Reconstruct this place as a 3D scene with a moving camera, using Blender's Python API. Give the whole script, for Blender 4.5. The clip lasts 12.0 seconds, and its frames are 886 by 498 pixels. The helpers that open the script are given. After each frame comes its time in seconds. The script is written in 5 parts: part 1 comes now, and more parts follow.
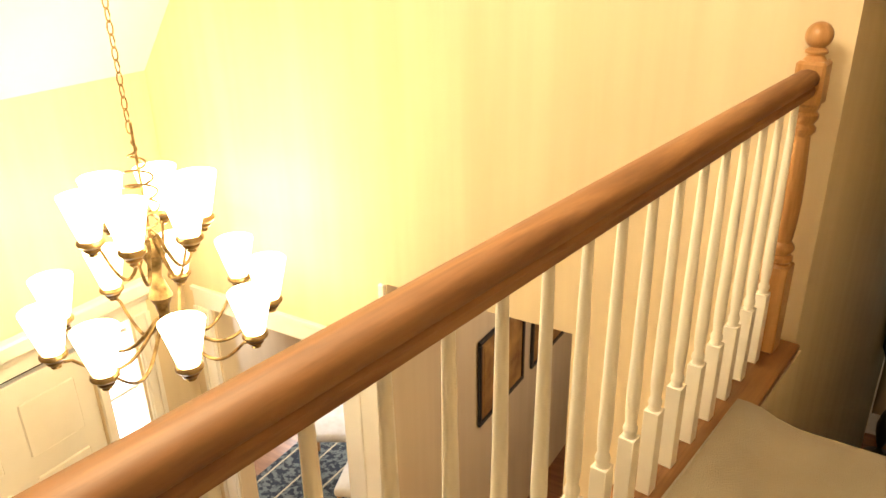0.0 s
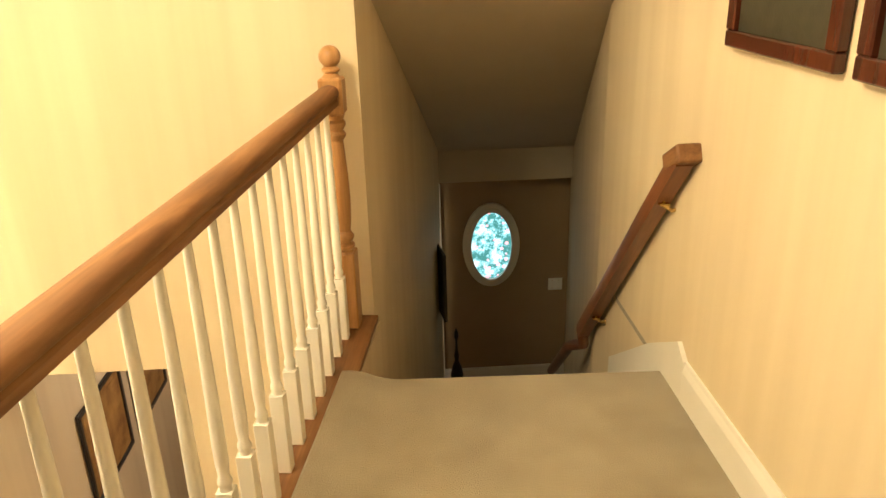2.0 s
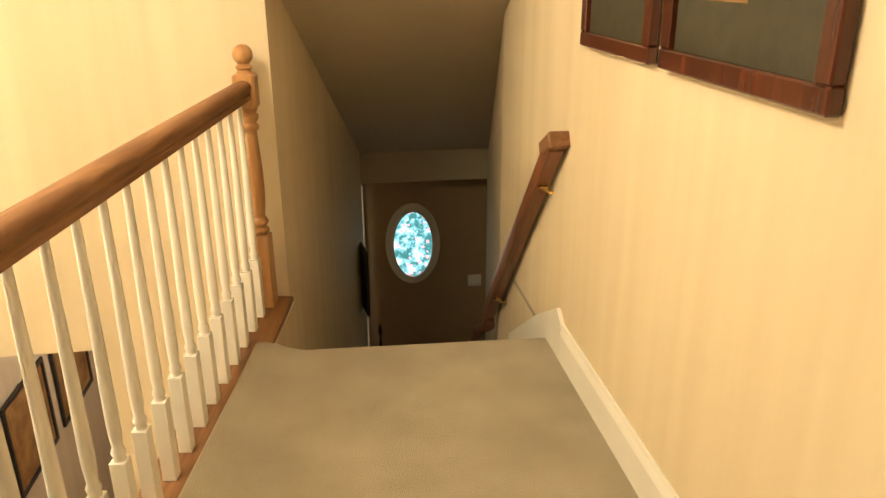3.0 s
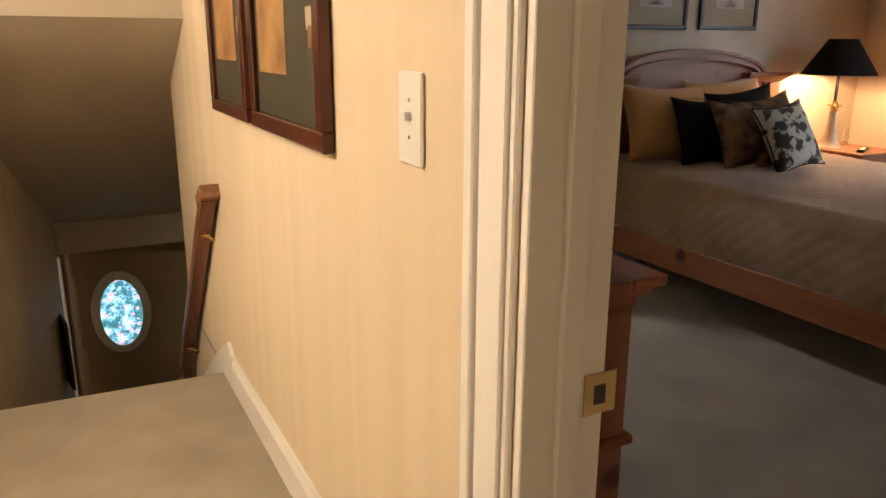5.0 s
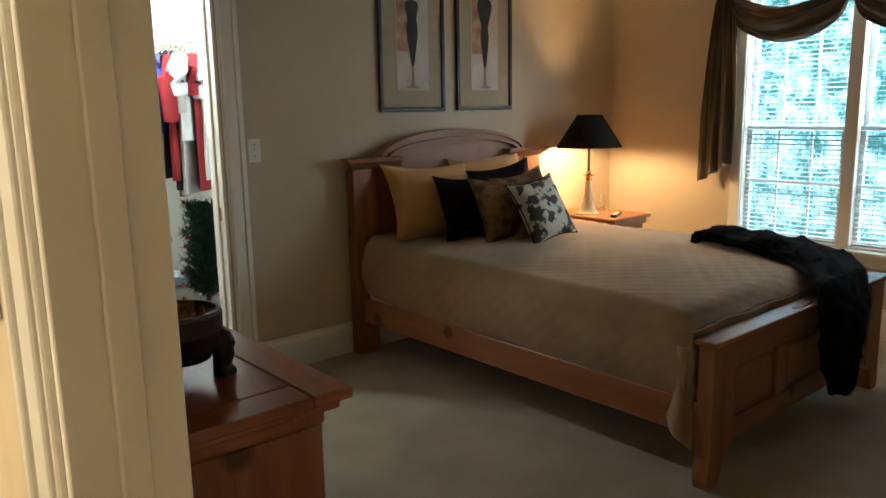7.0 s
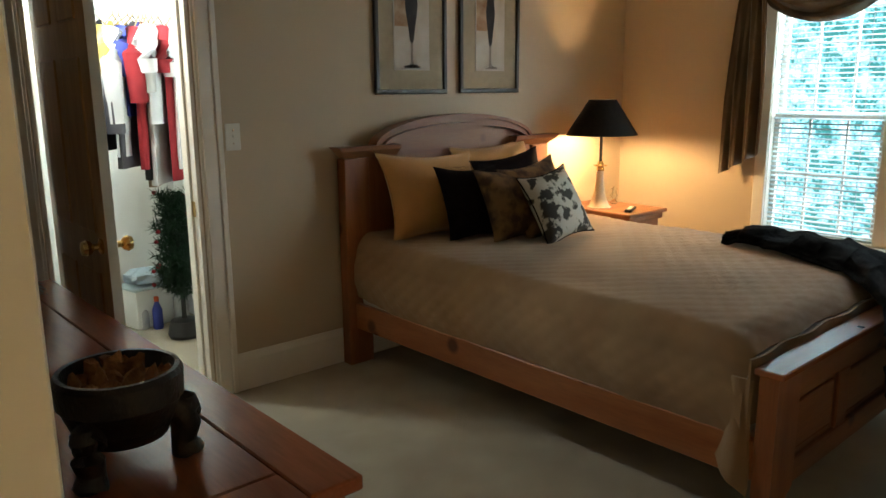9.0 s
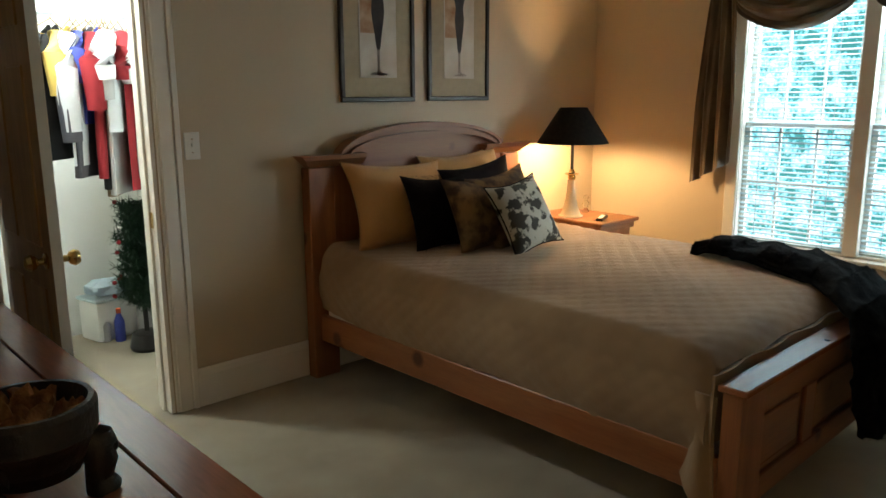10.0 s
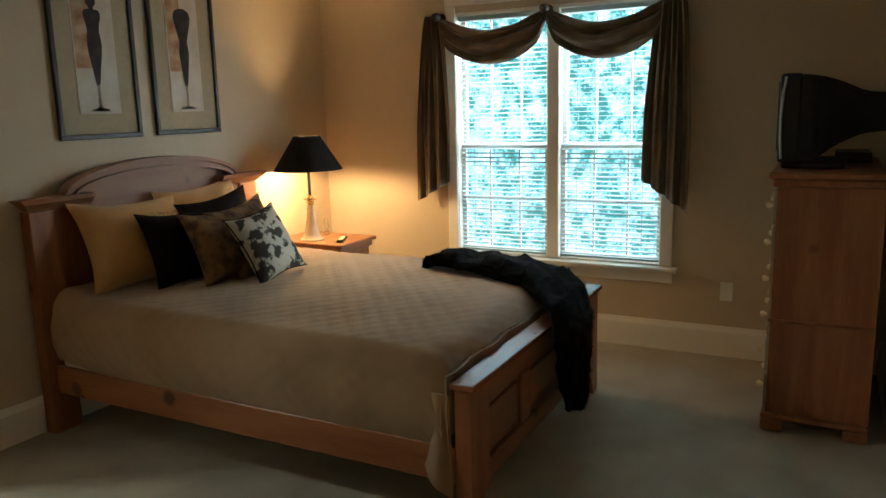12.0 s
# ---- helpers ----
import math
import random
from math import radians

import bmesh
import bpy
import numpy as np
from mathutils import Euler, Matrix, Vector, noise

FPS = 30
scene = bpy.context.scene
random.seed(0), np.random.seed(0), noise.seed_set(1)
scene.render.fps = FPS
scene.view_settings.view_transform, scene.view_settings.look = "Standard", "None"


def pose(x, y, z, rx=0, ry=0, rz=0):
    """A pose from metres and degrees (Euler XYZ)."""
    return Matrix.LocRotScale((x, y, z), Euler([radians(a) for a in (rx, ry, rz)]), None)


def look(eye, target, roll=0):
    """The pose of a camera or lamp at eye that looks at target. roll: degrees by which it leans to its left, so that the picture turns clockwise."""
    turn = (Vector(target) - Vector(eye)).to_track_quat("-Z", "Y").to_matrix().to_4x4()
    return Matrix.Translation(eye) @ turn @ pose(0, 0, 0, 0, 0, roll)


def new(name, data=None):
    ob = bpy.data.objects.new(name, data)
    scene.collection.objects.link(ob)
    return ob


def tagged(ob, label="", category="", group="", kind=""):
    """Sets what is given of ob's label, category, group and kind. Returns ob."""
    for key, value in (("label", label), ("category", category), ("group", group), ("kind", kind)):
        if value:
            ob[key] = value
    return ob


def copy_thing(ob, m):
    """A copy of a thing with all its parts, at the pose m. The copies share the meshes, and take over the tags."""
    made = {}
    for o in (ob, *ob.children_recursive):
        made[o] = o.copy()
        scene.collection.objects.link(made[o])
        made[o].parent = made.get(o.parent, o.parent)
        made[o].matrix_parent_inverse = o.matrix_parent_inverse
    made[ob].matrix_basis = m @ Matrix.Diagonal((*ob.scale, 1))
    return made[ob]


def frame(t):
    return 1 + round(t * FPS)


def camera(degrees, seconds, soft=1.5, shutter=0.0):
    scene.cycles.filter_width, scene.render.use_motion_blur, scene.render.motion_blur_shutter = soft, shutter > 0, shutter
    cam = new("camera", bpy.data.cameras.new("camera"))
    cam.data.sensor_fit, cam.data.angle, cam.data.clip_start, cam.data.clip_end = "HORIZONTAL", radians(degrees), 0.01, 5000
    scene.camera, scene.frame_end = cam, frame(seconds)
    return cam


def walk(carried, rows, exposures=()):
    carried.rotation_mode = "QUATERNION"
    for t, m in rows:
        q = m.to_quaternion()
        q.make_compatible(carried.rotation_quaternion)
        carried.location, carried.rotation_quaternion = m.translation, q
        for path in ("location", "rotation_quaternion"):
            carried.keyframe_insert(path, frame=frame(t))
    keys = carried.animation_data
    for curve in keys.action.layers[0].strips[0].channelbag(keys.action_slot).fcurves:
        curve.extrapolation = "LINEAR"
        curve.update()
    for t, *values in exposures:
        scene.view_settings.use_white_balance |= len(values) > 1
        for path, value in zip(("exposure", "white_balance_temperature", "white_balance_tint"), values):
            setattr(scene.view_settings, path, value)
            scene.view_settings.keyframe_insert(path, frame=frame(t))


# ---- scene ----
cam = camera(61.04, 12.0)
# seconds, place, yaw, pitch, roll
PATH = [
    (0.0, 0.1496, 0.0543, 1.3395, 31.0987, -23.9012, 0.9228),
    (0.5, 0.1408, 0.0364, 1.3228, 21.0000, -22.9110, 1.3298),
    (1.0, 0.1415, 0.0012, 1.3253, 10.8789, -22.3584, 0.9311),
    (1.5, 0.1505, -0.0783, 1.3324, 1.4788, -21.6763, 1.4665),
    (2.0, 0.1621, -0.1610, 1.3268, -3.4687, -21.3770, 1.4791),
    (2.5, 0.2264, -0.2896, 1.3071, -4.7893, -21.2515, 1.2137),
    (4.5, 0.3570, -0.9090, 1.3080, -24.0492, -16.0181, -1.0573),
    (5.0, 0.4800, -0.9530, 1.3280, -27.3226, -15.4871, -0.2891),
    (5.5, 0.6008, -1.0478, 1.3555, -31.6118, -14.5496, -0.0092),
    (6.0, 0.6997, -1.0933, 1.3910, -36.0153, -13.4915, 0.1284),
    (6.5, 0.7743, -1.0799, 1.4005, -39.4990, -11.7912, 0.8593),
    (7.0, 0.8156, -1.0702, 1.4148, -40.5390, -10.6048, 1.0624),
    (9.0, 1.0370, -0.6600, 1.4192, -41.7476, -11.9528, 0.4499),
    (9.5, 1.0980, -0.6580, 1.4149, -41.3409, -11.8921, 0.5223),
    (10.0, 1.1413, -0.6587, 1.4344, -43.1033, -11.6050, 0.2819),
    (10.5, 1.1520, -0.6752, 1.4463, -47.9121, -11.0346, 0.8450),
    (11.0, 1.1366, -0.7017, 1.4631, -53.3008, -10.6339, 1.4160),
    (11.5, 1.0719, -0.7504, 1.4937, -58.6677, -10.5141, 1.5480),
    (12.0, 1.0075, -0.7965, 1.5161, -62.7121, -10.6968, 1.3776),
]
# seconds, stops, kelvin, tint
EXPOSURES = [(0.0, 0.68, 6850, 13), (0.5, 0.70, 6800, 12), (1.5, 0.80, 6700, 9), (2.5, 0.76, 6600, 9), (4.5, 0.42, 5950, 25), (5.5, 0.42, 5900, 22), (6.5, 0.42, 5850, 13), (7.0, 0.44, 5850, 9), (9.0, 0.50, 6100, 8), (12.0, 0.50, 5950, 5)]
walk(cam, [(t, pose(x, y, z, 90 + pitch, roll, yaw)) for t, x, y, z, yaw, pitch, roll in PATH], EXPOSURES)

# ---- light and exposure ----
scene.view_settings.exposure = 0.0
world = bpy.data.worlds.new("world")
scene.world = world
world.use_nodes = True
sky = world.node_tree.nodes.new("ShaderNodeTexSky")
sky.sky_type, sky.sun_disc, sky.sun_elevation, sky.sun_rotation = "NISHITA", False, radians(40), radians(200)
world.node_tree.links.new(sky.outputs[0], world.node_tree.nodes["Background"].inputs[0])
world.node_tree.nodes["Background"].inputs[1].default_value = 0.12


def area_lamp(name, place, target, size_x, size_y, watts, colour):
    data = bpy.data.lights.new(name, "AREA")
    data.shape, data.size, data.size_y, data.energy, data.color = "RECTANGLE", size_x, size_y, watts, colour
    ob = new(name, data)
    ob.matrix_basis = look(place, target)
    return ob


def point_lamp(name, place, watts, colour, radius=0.03):
    data = bpy.data.lights.new(name, "POINT")
    data.energy, data.color, data.shadow_soft_size = watts, colour, radius
    ob = new(name, data)
    ob.location = place
    return ob


area_lamp("window_daylight", (6.4, 0.80, 2.95), (3.0, 1.1, 0.9), 2.4, 1.3, 185, (0.88, 0.97, 0.96))
area_lamp("window_daylight_south", (6.9, -1.35, 1.75), (3.2, 2.3, 1.1), 2.4, 1.7, 115, (0.92, 0.97, 0.93))
# added lamp inside the windowless dining room, in place of unseen daylight
area_lamp("dining_fill", (-3.9, 4.9, -1.3), (-2.2, 3.2, -2.2), 1.4, 1.4, 60, (0.9, 0.95, 1.0))
point_lamp("closet_bulb", (2.1, 3.05, 2.1), 42, (0.95, 1.0, 0.93), 0.06)
point_lamp("table_lamp_bulb", (5.0, 2.27, 1.185), 44, (1.0, 0.62, 0.27), 0.045)
# added fill over the foyer, no fitting there; lifts landing and hall walls
point_lamp("hall_fill", (-0.75, 0.85, 2.20), 78, (1.0, 0.83, 0.53), 0.25)

# invented point of light standing for brightness in the lower hall
point_lamp("lower_hall_fill", (-0.55, 3.9, -0.4), 12, (1.0, 0.85, 0.68), 0.1)

# ---- materials ----


def nodes_of(name):
    mat = bpy.data.materials.new(name)
    mat.use_nodes = True
    tree = mat.node_tree
    return mat, tree.nodes, tree.links, tree.nodes["Principled BSDF"]


def surface(name, a, b, rough=0.6, scale=8.0, stretch=(1, 1, 1), bump=0.1, fine=120.0, metal=0.0, detail=4.0, sheen=0.0, spread=(0.35, 0.65), coat=0.0, spec=0.5):
    """Two colours mixed by a broad noise, with a fine relief."""
    mat, n, l, p = nodes_of(name)
    co = n.new("ShaderNodeTexCoord")
    mp = n.new("ShaderNodeMapping")
    mp.inputs["Scale"].default_value = stretch
    l.new(co.outputs["Object"], mp.inputs[0])
    t1, t2 = n.new("ShaderNodeTexNoise"), n.new("ShaderNodeTexNoise")
    t1.inputs["Scale"].default_value, t1.inputs["Detail"].default_value = scale, detail
    t2.inputs["Scale"].default_value, t2.inputs["Detail"].default_value = fine, 2
    l.new(mp.outputs[0], t1.inputs["Vector"]), l.new(mp.outputs[0], t2.inputs["Vector"])
    r = n.new("ShaderNodeValToRGB")
    r.color_ramp.elements[0].position, r.color_ramp.elements[1].position = spread
    r.color_ramp.elements[0].color, r.color_ramp.elements[1].color = (*a, 1), (*b, 1)
    l.new(t1.outputs[0], r.inputs[0]), l.new(r.outputs[0], p.inputs["Base Color"])
    bp = n.new("ShaderNodeBump")
    bp.inputs["Strength"].default_value, bp.inputs["Distance"].default_value = bump, 0.004
    l.new(t2.outputs[0], bp.inputs["Height"]), l.new(bp.outputs[0], p.inputs["Normal"])
    p.inputs["Roughness"].default_value, p.inputs["Metallic"].default_value = rough, metal
    p.inputs["Specular IOR Level"].default_value = spec
    p.inputs["Sheen Weight"].default_value, p.inputs["Coat Weight"].default_value = sheen, coat
    return mat


def wood(name, a, b, rough=0.35, along="Y", knots=False, rings=14.0):
    """Planed boards with grain along an axis, and knots where asked."""
    mat, n, l, p = nodes_of(name)
    co, mp = n.new("ShaderNodeTexCoord"), n.new("ShaderNodeMapping")
    l.new(co.outputs["Object"], mp.inputs[0])
    mp.inputs["Scale"].default_value = tuple(0.09 if c == along else 1.0 for c in "XYZ")
    t = n.new("ShaderNodeTexNoise")
    t.inputs["Scale"].default_value, t.inputs["Detail"].default_value, t.inputs["Distortion"].default_value = rings, 6, 1.2
    l.new(mp.outputs[0], t.inputs["Vector"])
    fine = n.new("ShaderNodeTexNoise")
    fine.inputs["Scale"].default_value, fine.inputs["Detail"].default_value = 160, 3
    l.new(mp.outputs[0], fine.inputs["Vector"])
    r = n.new("ShaderNodeValToRGB")
    r.color_ramp.elements[0].position, r.color_ramp.elements[1].position = 0.34, 0.66
    r.color_ramp.elements[0].color, r.color_ramp.elements[1].color = (*a, 1), (*b, 1)
    l.new(t.outputs[0], r.inputs[0])
    out = r.outputs[0]
    mix = n.new("ShaderNodeMix")
    mix.data_type, mix.blend_type = "RGBA", "MULTIPLY"
    mix.inputs[0].default_value = 0.35
    l.new(out, mix.inputs[6]), l.new(fine.outputs[0], mix.inputs[7])
    out = mix.outputs[2]
    if knots:
        v = n.new("ShaderNodeTexVoronoi")
        v.inputs["Scale"].default_value = 4.2
        kr = n.new("ShaderNodeValToRGB")
        kr.color_ramp.elements[0].position, kr.color_ramp.elements[1].position = 0.10, 0.19
        kr.color_ramp.elements[0].color, kr.color_ramp.elements[1].color = (0.16, 0.07, 0.04, 1), (1, 1, 1, 1)
        l.new(co.outputs["Object"], v.inputs["Vector"]), l.new(v.outputs["Distance"], kr.inputs[0])
        m2 = n.new("ShaderNodeMix")
        m2.data_type, m2.blend_type = "RGBA", "MULTIPLY"
        m2.inputs[0].default_value = 0.85
        l.new(out, m2.inputs[6]), l.new(kr.outputs[0], m2.inputs[7])
        out = m2.outputs[2]
    l.new(out, p.inputs["Base Color"])
    bp = n.new("ShaderNodeBump")
    bp.inputs["Strength"].default_value, bp.inputs["Distance"].default_value = 0.12, 0.002
    l.new(fine.outputs[0], bp.inputs["Height"]), l.new(bp.outputs[0], p.inputs["Normal"])
    p.inputs["Roughness"].default_value = rough
    return mat


def glow(name, colour, strength):
    mat, n, l, p = nodes_of(name)
    p.inputs["Base Color"].default_value = (0.8, 0.75, 0.65, 1)
    p.inputs["Emission Color"].default_value, p.inputs["Emission Strength"].default_value = (*colour, 1), strength
    return mat


def foliage_view(name, strength, scale):
    """Sunlit leaves and bright sky gaps, far outside."""
    mat, n, l, p = nodes_of(name)
    co = n.new("ShaderNodeTexCoord")
    v, t = n.new("ShaderNodeTexVoronoi"), n.new("ShaderNodeTexNoise")
    v.inputs["Scale"].default_value, t.inputs["Scale"].default_value, t.inputs["Detail"].default_value = scale * 2.2, scale * 0.5, 7
    l.new(co.outputs["Object"], v.inputs["Vector"]), l.new(co.outputs["Object"], t.inputs["Vector"])
    add = n.new("ShaderNodeMath")
    add.operation = "MULTIPLY_ADD"
    l.new(v.outputs["Distance"], add.inputs[0])
    add.inputs[1].default_value = -0.22
    l.new(t.outputs[0], add.inputs[2])
    r = n.new("ShaderNodeValToRGB")
    e = r.color_ramp.elements
    e[0].position, e[0].color = 0.30, (0.05, 0.20, 0.19, 1)
    e[1].position, e[1].color = 0.60, (0.9, 1.0, 1.0, 1)
    m = e.new(0.38)
    m.color = (0.17, 0.45, 0.50, 1)
    m = e.new(0.47)
    m.color = (0.42, 0.80, 0.92, 1)
    l.new(add.outputs[0], r.inputs[0])
    em = n.new("ShaderNodeEmission")
    em.inputs[1].default_value = strength
    if "garden" in name:
        v2, mx = n.new("ShaderNodeTexVoronoi"), n.new("ShaderNodeMix")
        v2.inputs["Scale"].default_value = 17
        st = n.new("ShaderNodeMath")
        st.operation, st.inputs[1].default_value = "LESS_THAN", 0.26
        mx.data_type = "RGBA"
        mx.inputs[7].default_value = (0.9, 0.45, 0.5, 1)
        l.new(co.outputs["Object"], v2.inputs["Vector"]), l.new(v2.outputs["Distance"], st.inputs[0])
        l.new(st.outputs[0], mx.inputs[0]), l.new(r.outputs[0], mx.inputs[6]), l.new(mx.outputs[2], em.inputs[0])
    else:
        l.new(r.outputs[0], em.inputs[0])
    l.new(em.outputs[0], n["Material Output"].inputs[0])
    return mat


PAINT = surface("wall_paint", (0.655, 0.54, 0.370), (0.71, 0.595, 0.42), 0.72, 2.2, bump=0.06, fine=220)
streaks = PAINT.node_tree.nodes
for node in streaks:
    if node.bl_idname == "ShaderNodeMapping":
        node.inputs["Scale"].default_value = (4.0, 4.0, 0.22)
# tan of the stair end wall, coloured darker for the shade it stands in
TANSHADED = surface("tan_wall_shaded", (0.33, 0.24, 0.135), (0.36, 0.265, 0.15), 0.75, 1.6, bump=0.06, fine=220)
BEDPAINT = surface("bedroom_paint", (0.52, 0.42, 0.295), (0.55, 0.445, 0.315), 0.75, 1.6, bump=0.06, fine=220)
CEILING = surface("ceiling_paint", (0.78, 0.75, 0.69), (0.81, 0.78, 0.72), 0.85, 2, bump=0.08, fine=200)
# ceiling colour made darker and browner for the slope over the stairs
STAIRCEILING = surface("stair_ceiling_tone", (0.50, 0.43, 0.33), (0.53, 0.46, 0.35), 0.85, 2, bump=0.08, fine=200)
TRIM = surface("white_trim", (0.78, 0.75, 0.69), (0.82, 0.79, 0.73), 0.38, 5, bump=0.03)
WHITE = surface("white_plaster", (0.80, 0.82, 0.80), (0.84, 0.86, 0.84), 0.7, 3, bump=0.03)
CARPET = surface("carpet", (0.25, 0.205, 0.142), (0.37, 0.312, 0.222), 0.98, 4, bump=0.9, fine=260, detail=6, sheen=0.25, spread=(0.25, 0.75))
OAK = wood("oak", (0.19, 0.078, 0.027), (0.34, 0.160, 0.062), 0.55, "Y", False, 22)
OAKUP = wood("oak_upright", (0.45, 0.22, 0.08), (0.62, 0.35, 0.15), 0.32, "Z")
MAHOGANY = wood("dark_rail_wood", (0.17, 0.055, 0.026), (0.31, 0.115, 0.05), 0.28, "Y")
PINE = wood("pine", (0.29, 0.092, 0.025), (0.42, 0.165, 0.055), 0.42, "Y", True, 9)
PINEX = wood("pine_across", (0.24, 0.082, 0.026), (0.35, 0.145, 0.050), 0.5, "X", True, 9)
PINECAP = wood("pine_cap", (0.27, 0.085, 0.028), (0.38, 0.145, 0.052), 0.26, "X", True, 9)
PINEZ = wood("pine_upright", (0.25, 0.078, 0.023), (0.38, 0.145, 0.050), 0.42, "Z", True, 9)
DRESS = wood("dresser_pine", (0.26, 0.070, 0.028), (0.40, 0.13, 0.05), 0.22, "Y", False, 7)
FLOORWOOD = wood("floor_boards", (0.20, 0.08, 0.03), (0.34, 0.15, 0.06), 0.3, "X")
FRAMEWOOD = wood("frame_wood", (0.05, 0.012, 0.008), (0.12, 0.03, 0.014), 0.22, "Z")
BLACK = surface("black_paint", (0.014, 0.012, 0.011), (0.022, 0.018, 0.016), 0.4, 12)
SHADE_BLACK = surface("black_shade", (0.008, 0.007, 0.007), (0.014, 0.012, 0.01), 0.85, 40, spec=0.15)
FUR = surface("black_fur", (0.004, 0.004, 0.0045), (0.010, 0.009, 0.009), 0.95, 30, bump=1.0, fine=180, spread=(0.4, 0.6), spec=0.06)
BRASS = surface("brass", (0.60, 0.42, 0.16), (0.72, 0.52, 0.22), 0.24, 20, metal=1.0)
CHROME = surface("silver_plastic", (0.42, 0.45, 0.46), (0.5, 0.53, 0.54), 0.3, 20, metal=0.6)
CHAND = surface("antique_brass", (0.13, 0.08, 0.035), (0.38, 0.26, 0.12), 0.32, 26, metal=0.85)
QUILT = surface("quilt_cloth", (0.25, 0.150, 0.070), (0.32, 0.198, 0.096), 0.9, 4, bump=0.45, fine=320, sheen=0.2)
GOLD = surface("gold_pillow", (0.44, 0.22, 0.06), (0.52, 0.27, 0.08), 0.75, 6, bump=0.3, fine=400, sheen=0.3)
DARKPILLOW = surface("black_pillow", (0.006, 0.004, 0.006), (0.012, 0.008, 0.009), 0.9, 12, bump=0.5, fine=300, spec=0.1)
BROWNPILLOW = surface("brown_pillow", (0.06, 0.028, 0.012), (0.20, 0.11, 0.04), 0.85, 13, bump=0.4, fine=200, detail=5, spread=(0.42, 0.6))
ROSEPILLOW = surface("rose_print", (0.45, 0.42, 0.35), (0.035, 0.03, 0.022), 0.85, 15, bump=0.2, fine=300, detail=7, spread=(0.49, 0.54))
SCARF = surface("scarf_cloth", (0.085, 0.052, 0.024), (0.17, 0.11, 0.055), 0.55, 9, stretch=(1, 1, 0.3), bump=0.3, fine=200, sheen=0.4)
MAT = surface("picture_mat", (0.36, 0.30, 0.20), (0.40, 0.33, 0.22), 0.9, 30)
DARKMAT = surface("dark_mat", (0.035, 0.033, 0.02), (0.05, 0.045, 0.028), 0.5, 20)
PAPER = surface("art_paper", (0.50, 0.44, 0.36), (0.60, 0.56, 0.50), 0.9, 8)
RUSTY = surface("art_wash", (0.30, 0.14, 0.06), (0.50, 0.36, 0.24), 0.9, 14, detail=6)
AMBER = surface("amber_print", (0.20, 0.09, 0.03), (0.42, 0.24, 0.08), 0.6, 7, detail=6)
WASHGREY = surface("art_grey_wash", (0.16, 0.13, 0.11), (0.30, 0.25, 0.21), 0.9, 14)
INK = surface("ink", (0.02, 0.018, 0.02), (0.045, 0.035, 0.035), 0.8, 20)
PLASTIC = surface("switch_plastic", (0.74, 0.72, 0.66), (0.77, 0.75, 0.69), 0.35, 10, bump=0.01)
CERAMIC = surface("cream_ceramic", (0.78, 0.70, 0.50), (0.84, 0.76, 0.58), 0.25, 12)
VASE = surface("dark_carved_wood", (0.006, 0.0045, 0.004), (0.020, 0.012, 0.009), 0.42, 34, bump=0.6, fine=90)
POTPOURRI = surface("potpourri", (0.13, 0.045, 0.015), (0.42, 0.19, 0.07), 0.9, 30, bump=0.8)
TVPLASTIC = surface("television_plastic", (0.007, 0.007, 0.009), (0.012, 0.012, 0.015), 0.4, 9, spec=0.3)
SLAT = surface("blind_slat", (0.48, 0.60, 0.64), (0.52, 0.64, 0.68), 0.45, 9, bump=0.01)
LEAF = surface("needles", (0.006, 0.026, 0.012), (0.018, 0.058, 0.024), 0.85, 20)
RUG = surface("rug_wool", (0.012, 0.014, 0.02), (0.10, 0.11, 0.10), 0.95, 24, bump=0.8, detail=3, spread=(0.45, 0.55))
GLOWSHADE = glow("lit_glass_shade", (1.0, 0.83, 0.46), 9.0)
SIDELIGHT = glow("daylight_pane", (0.85, 0.92, 1.0), 6.0)
GREEN1 = foliage_view("trees_outside", 1.5, 14.0)
GREEN2 = foliage_view("garden_outside", 1.15, 30.0)


def glass(name):
    mat, n, l, p = nodes_of(name)
    p.inputs["Base Color"].default_value = (0.95, 0.98, 0.98, 1)
    p.inputs["Roughness"].default_value, p.inputs["Transmission Weight"].default_value, p.inputs["IOR"].default_value = 0.02, 1.0, 1.1
    return mat


GLASS = glass("clear_glass")

# ---- mesh helpers ----


def part(name, bm, material, parent=None, label="", smooth=False):
    me = bpy.data.meshes.new(name)
    bmesh.ops.recalc_face_normals(bm, faces=bm.faces)
    bm.to_mesh(me)
    bm.free()
    me.materials.append(material)
    if smooth:
        me.polygons.foreach_set("use_smooth", [True] * len(me.polygons))
        me.set_sharp_from_angle(angle=radians(38))
    ob = new(name, me)
    if parent is not None:
        ob.parent = parent
    if label:
        ob["label"] = label
    return ob


def thing(name, label, category, m=None, group="", kind=""):
    ob = new(name)
    ob.matrix_basis = m or Matrix()
    return tagged(ob, label, category, group, kind)


def box(x0, x1, y0, y1, z0, z1, bevel=0.0, bm=None, seg=1):
    """A box, with its edges bevelled where asked."""
    own = bmesh.new()
    vs = [own.verts.new((x, y, z)) for x in (x0, x1) for y in (y0, y1) for z in (z0, z1)]
    for f in ((0, 1, 3, 2), (4, 6, 7, 5), (0, 4, 5, 1), (2, 3, 7, 6), (0, 2, 6, 4), (1, 5, 7, 3)):
        own.faces.new([vs[i] for i in f])
    if bevel:
        bmesh.ops.bevel(own, geom=own.edges[:], offset=bevel, segments=seg, profile=0.6, affect="EDGES")
    if bm is None:
        return own
    return merge(bm, own)


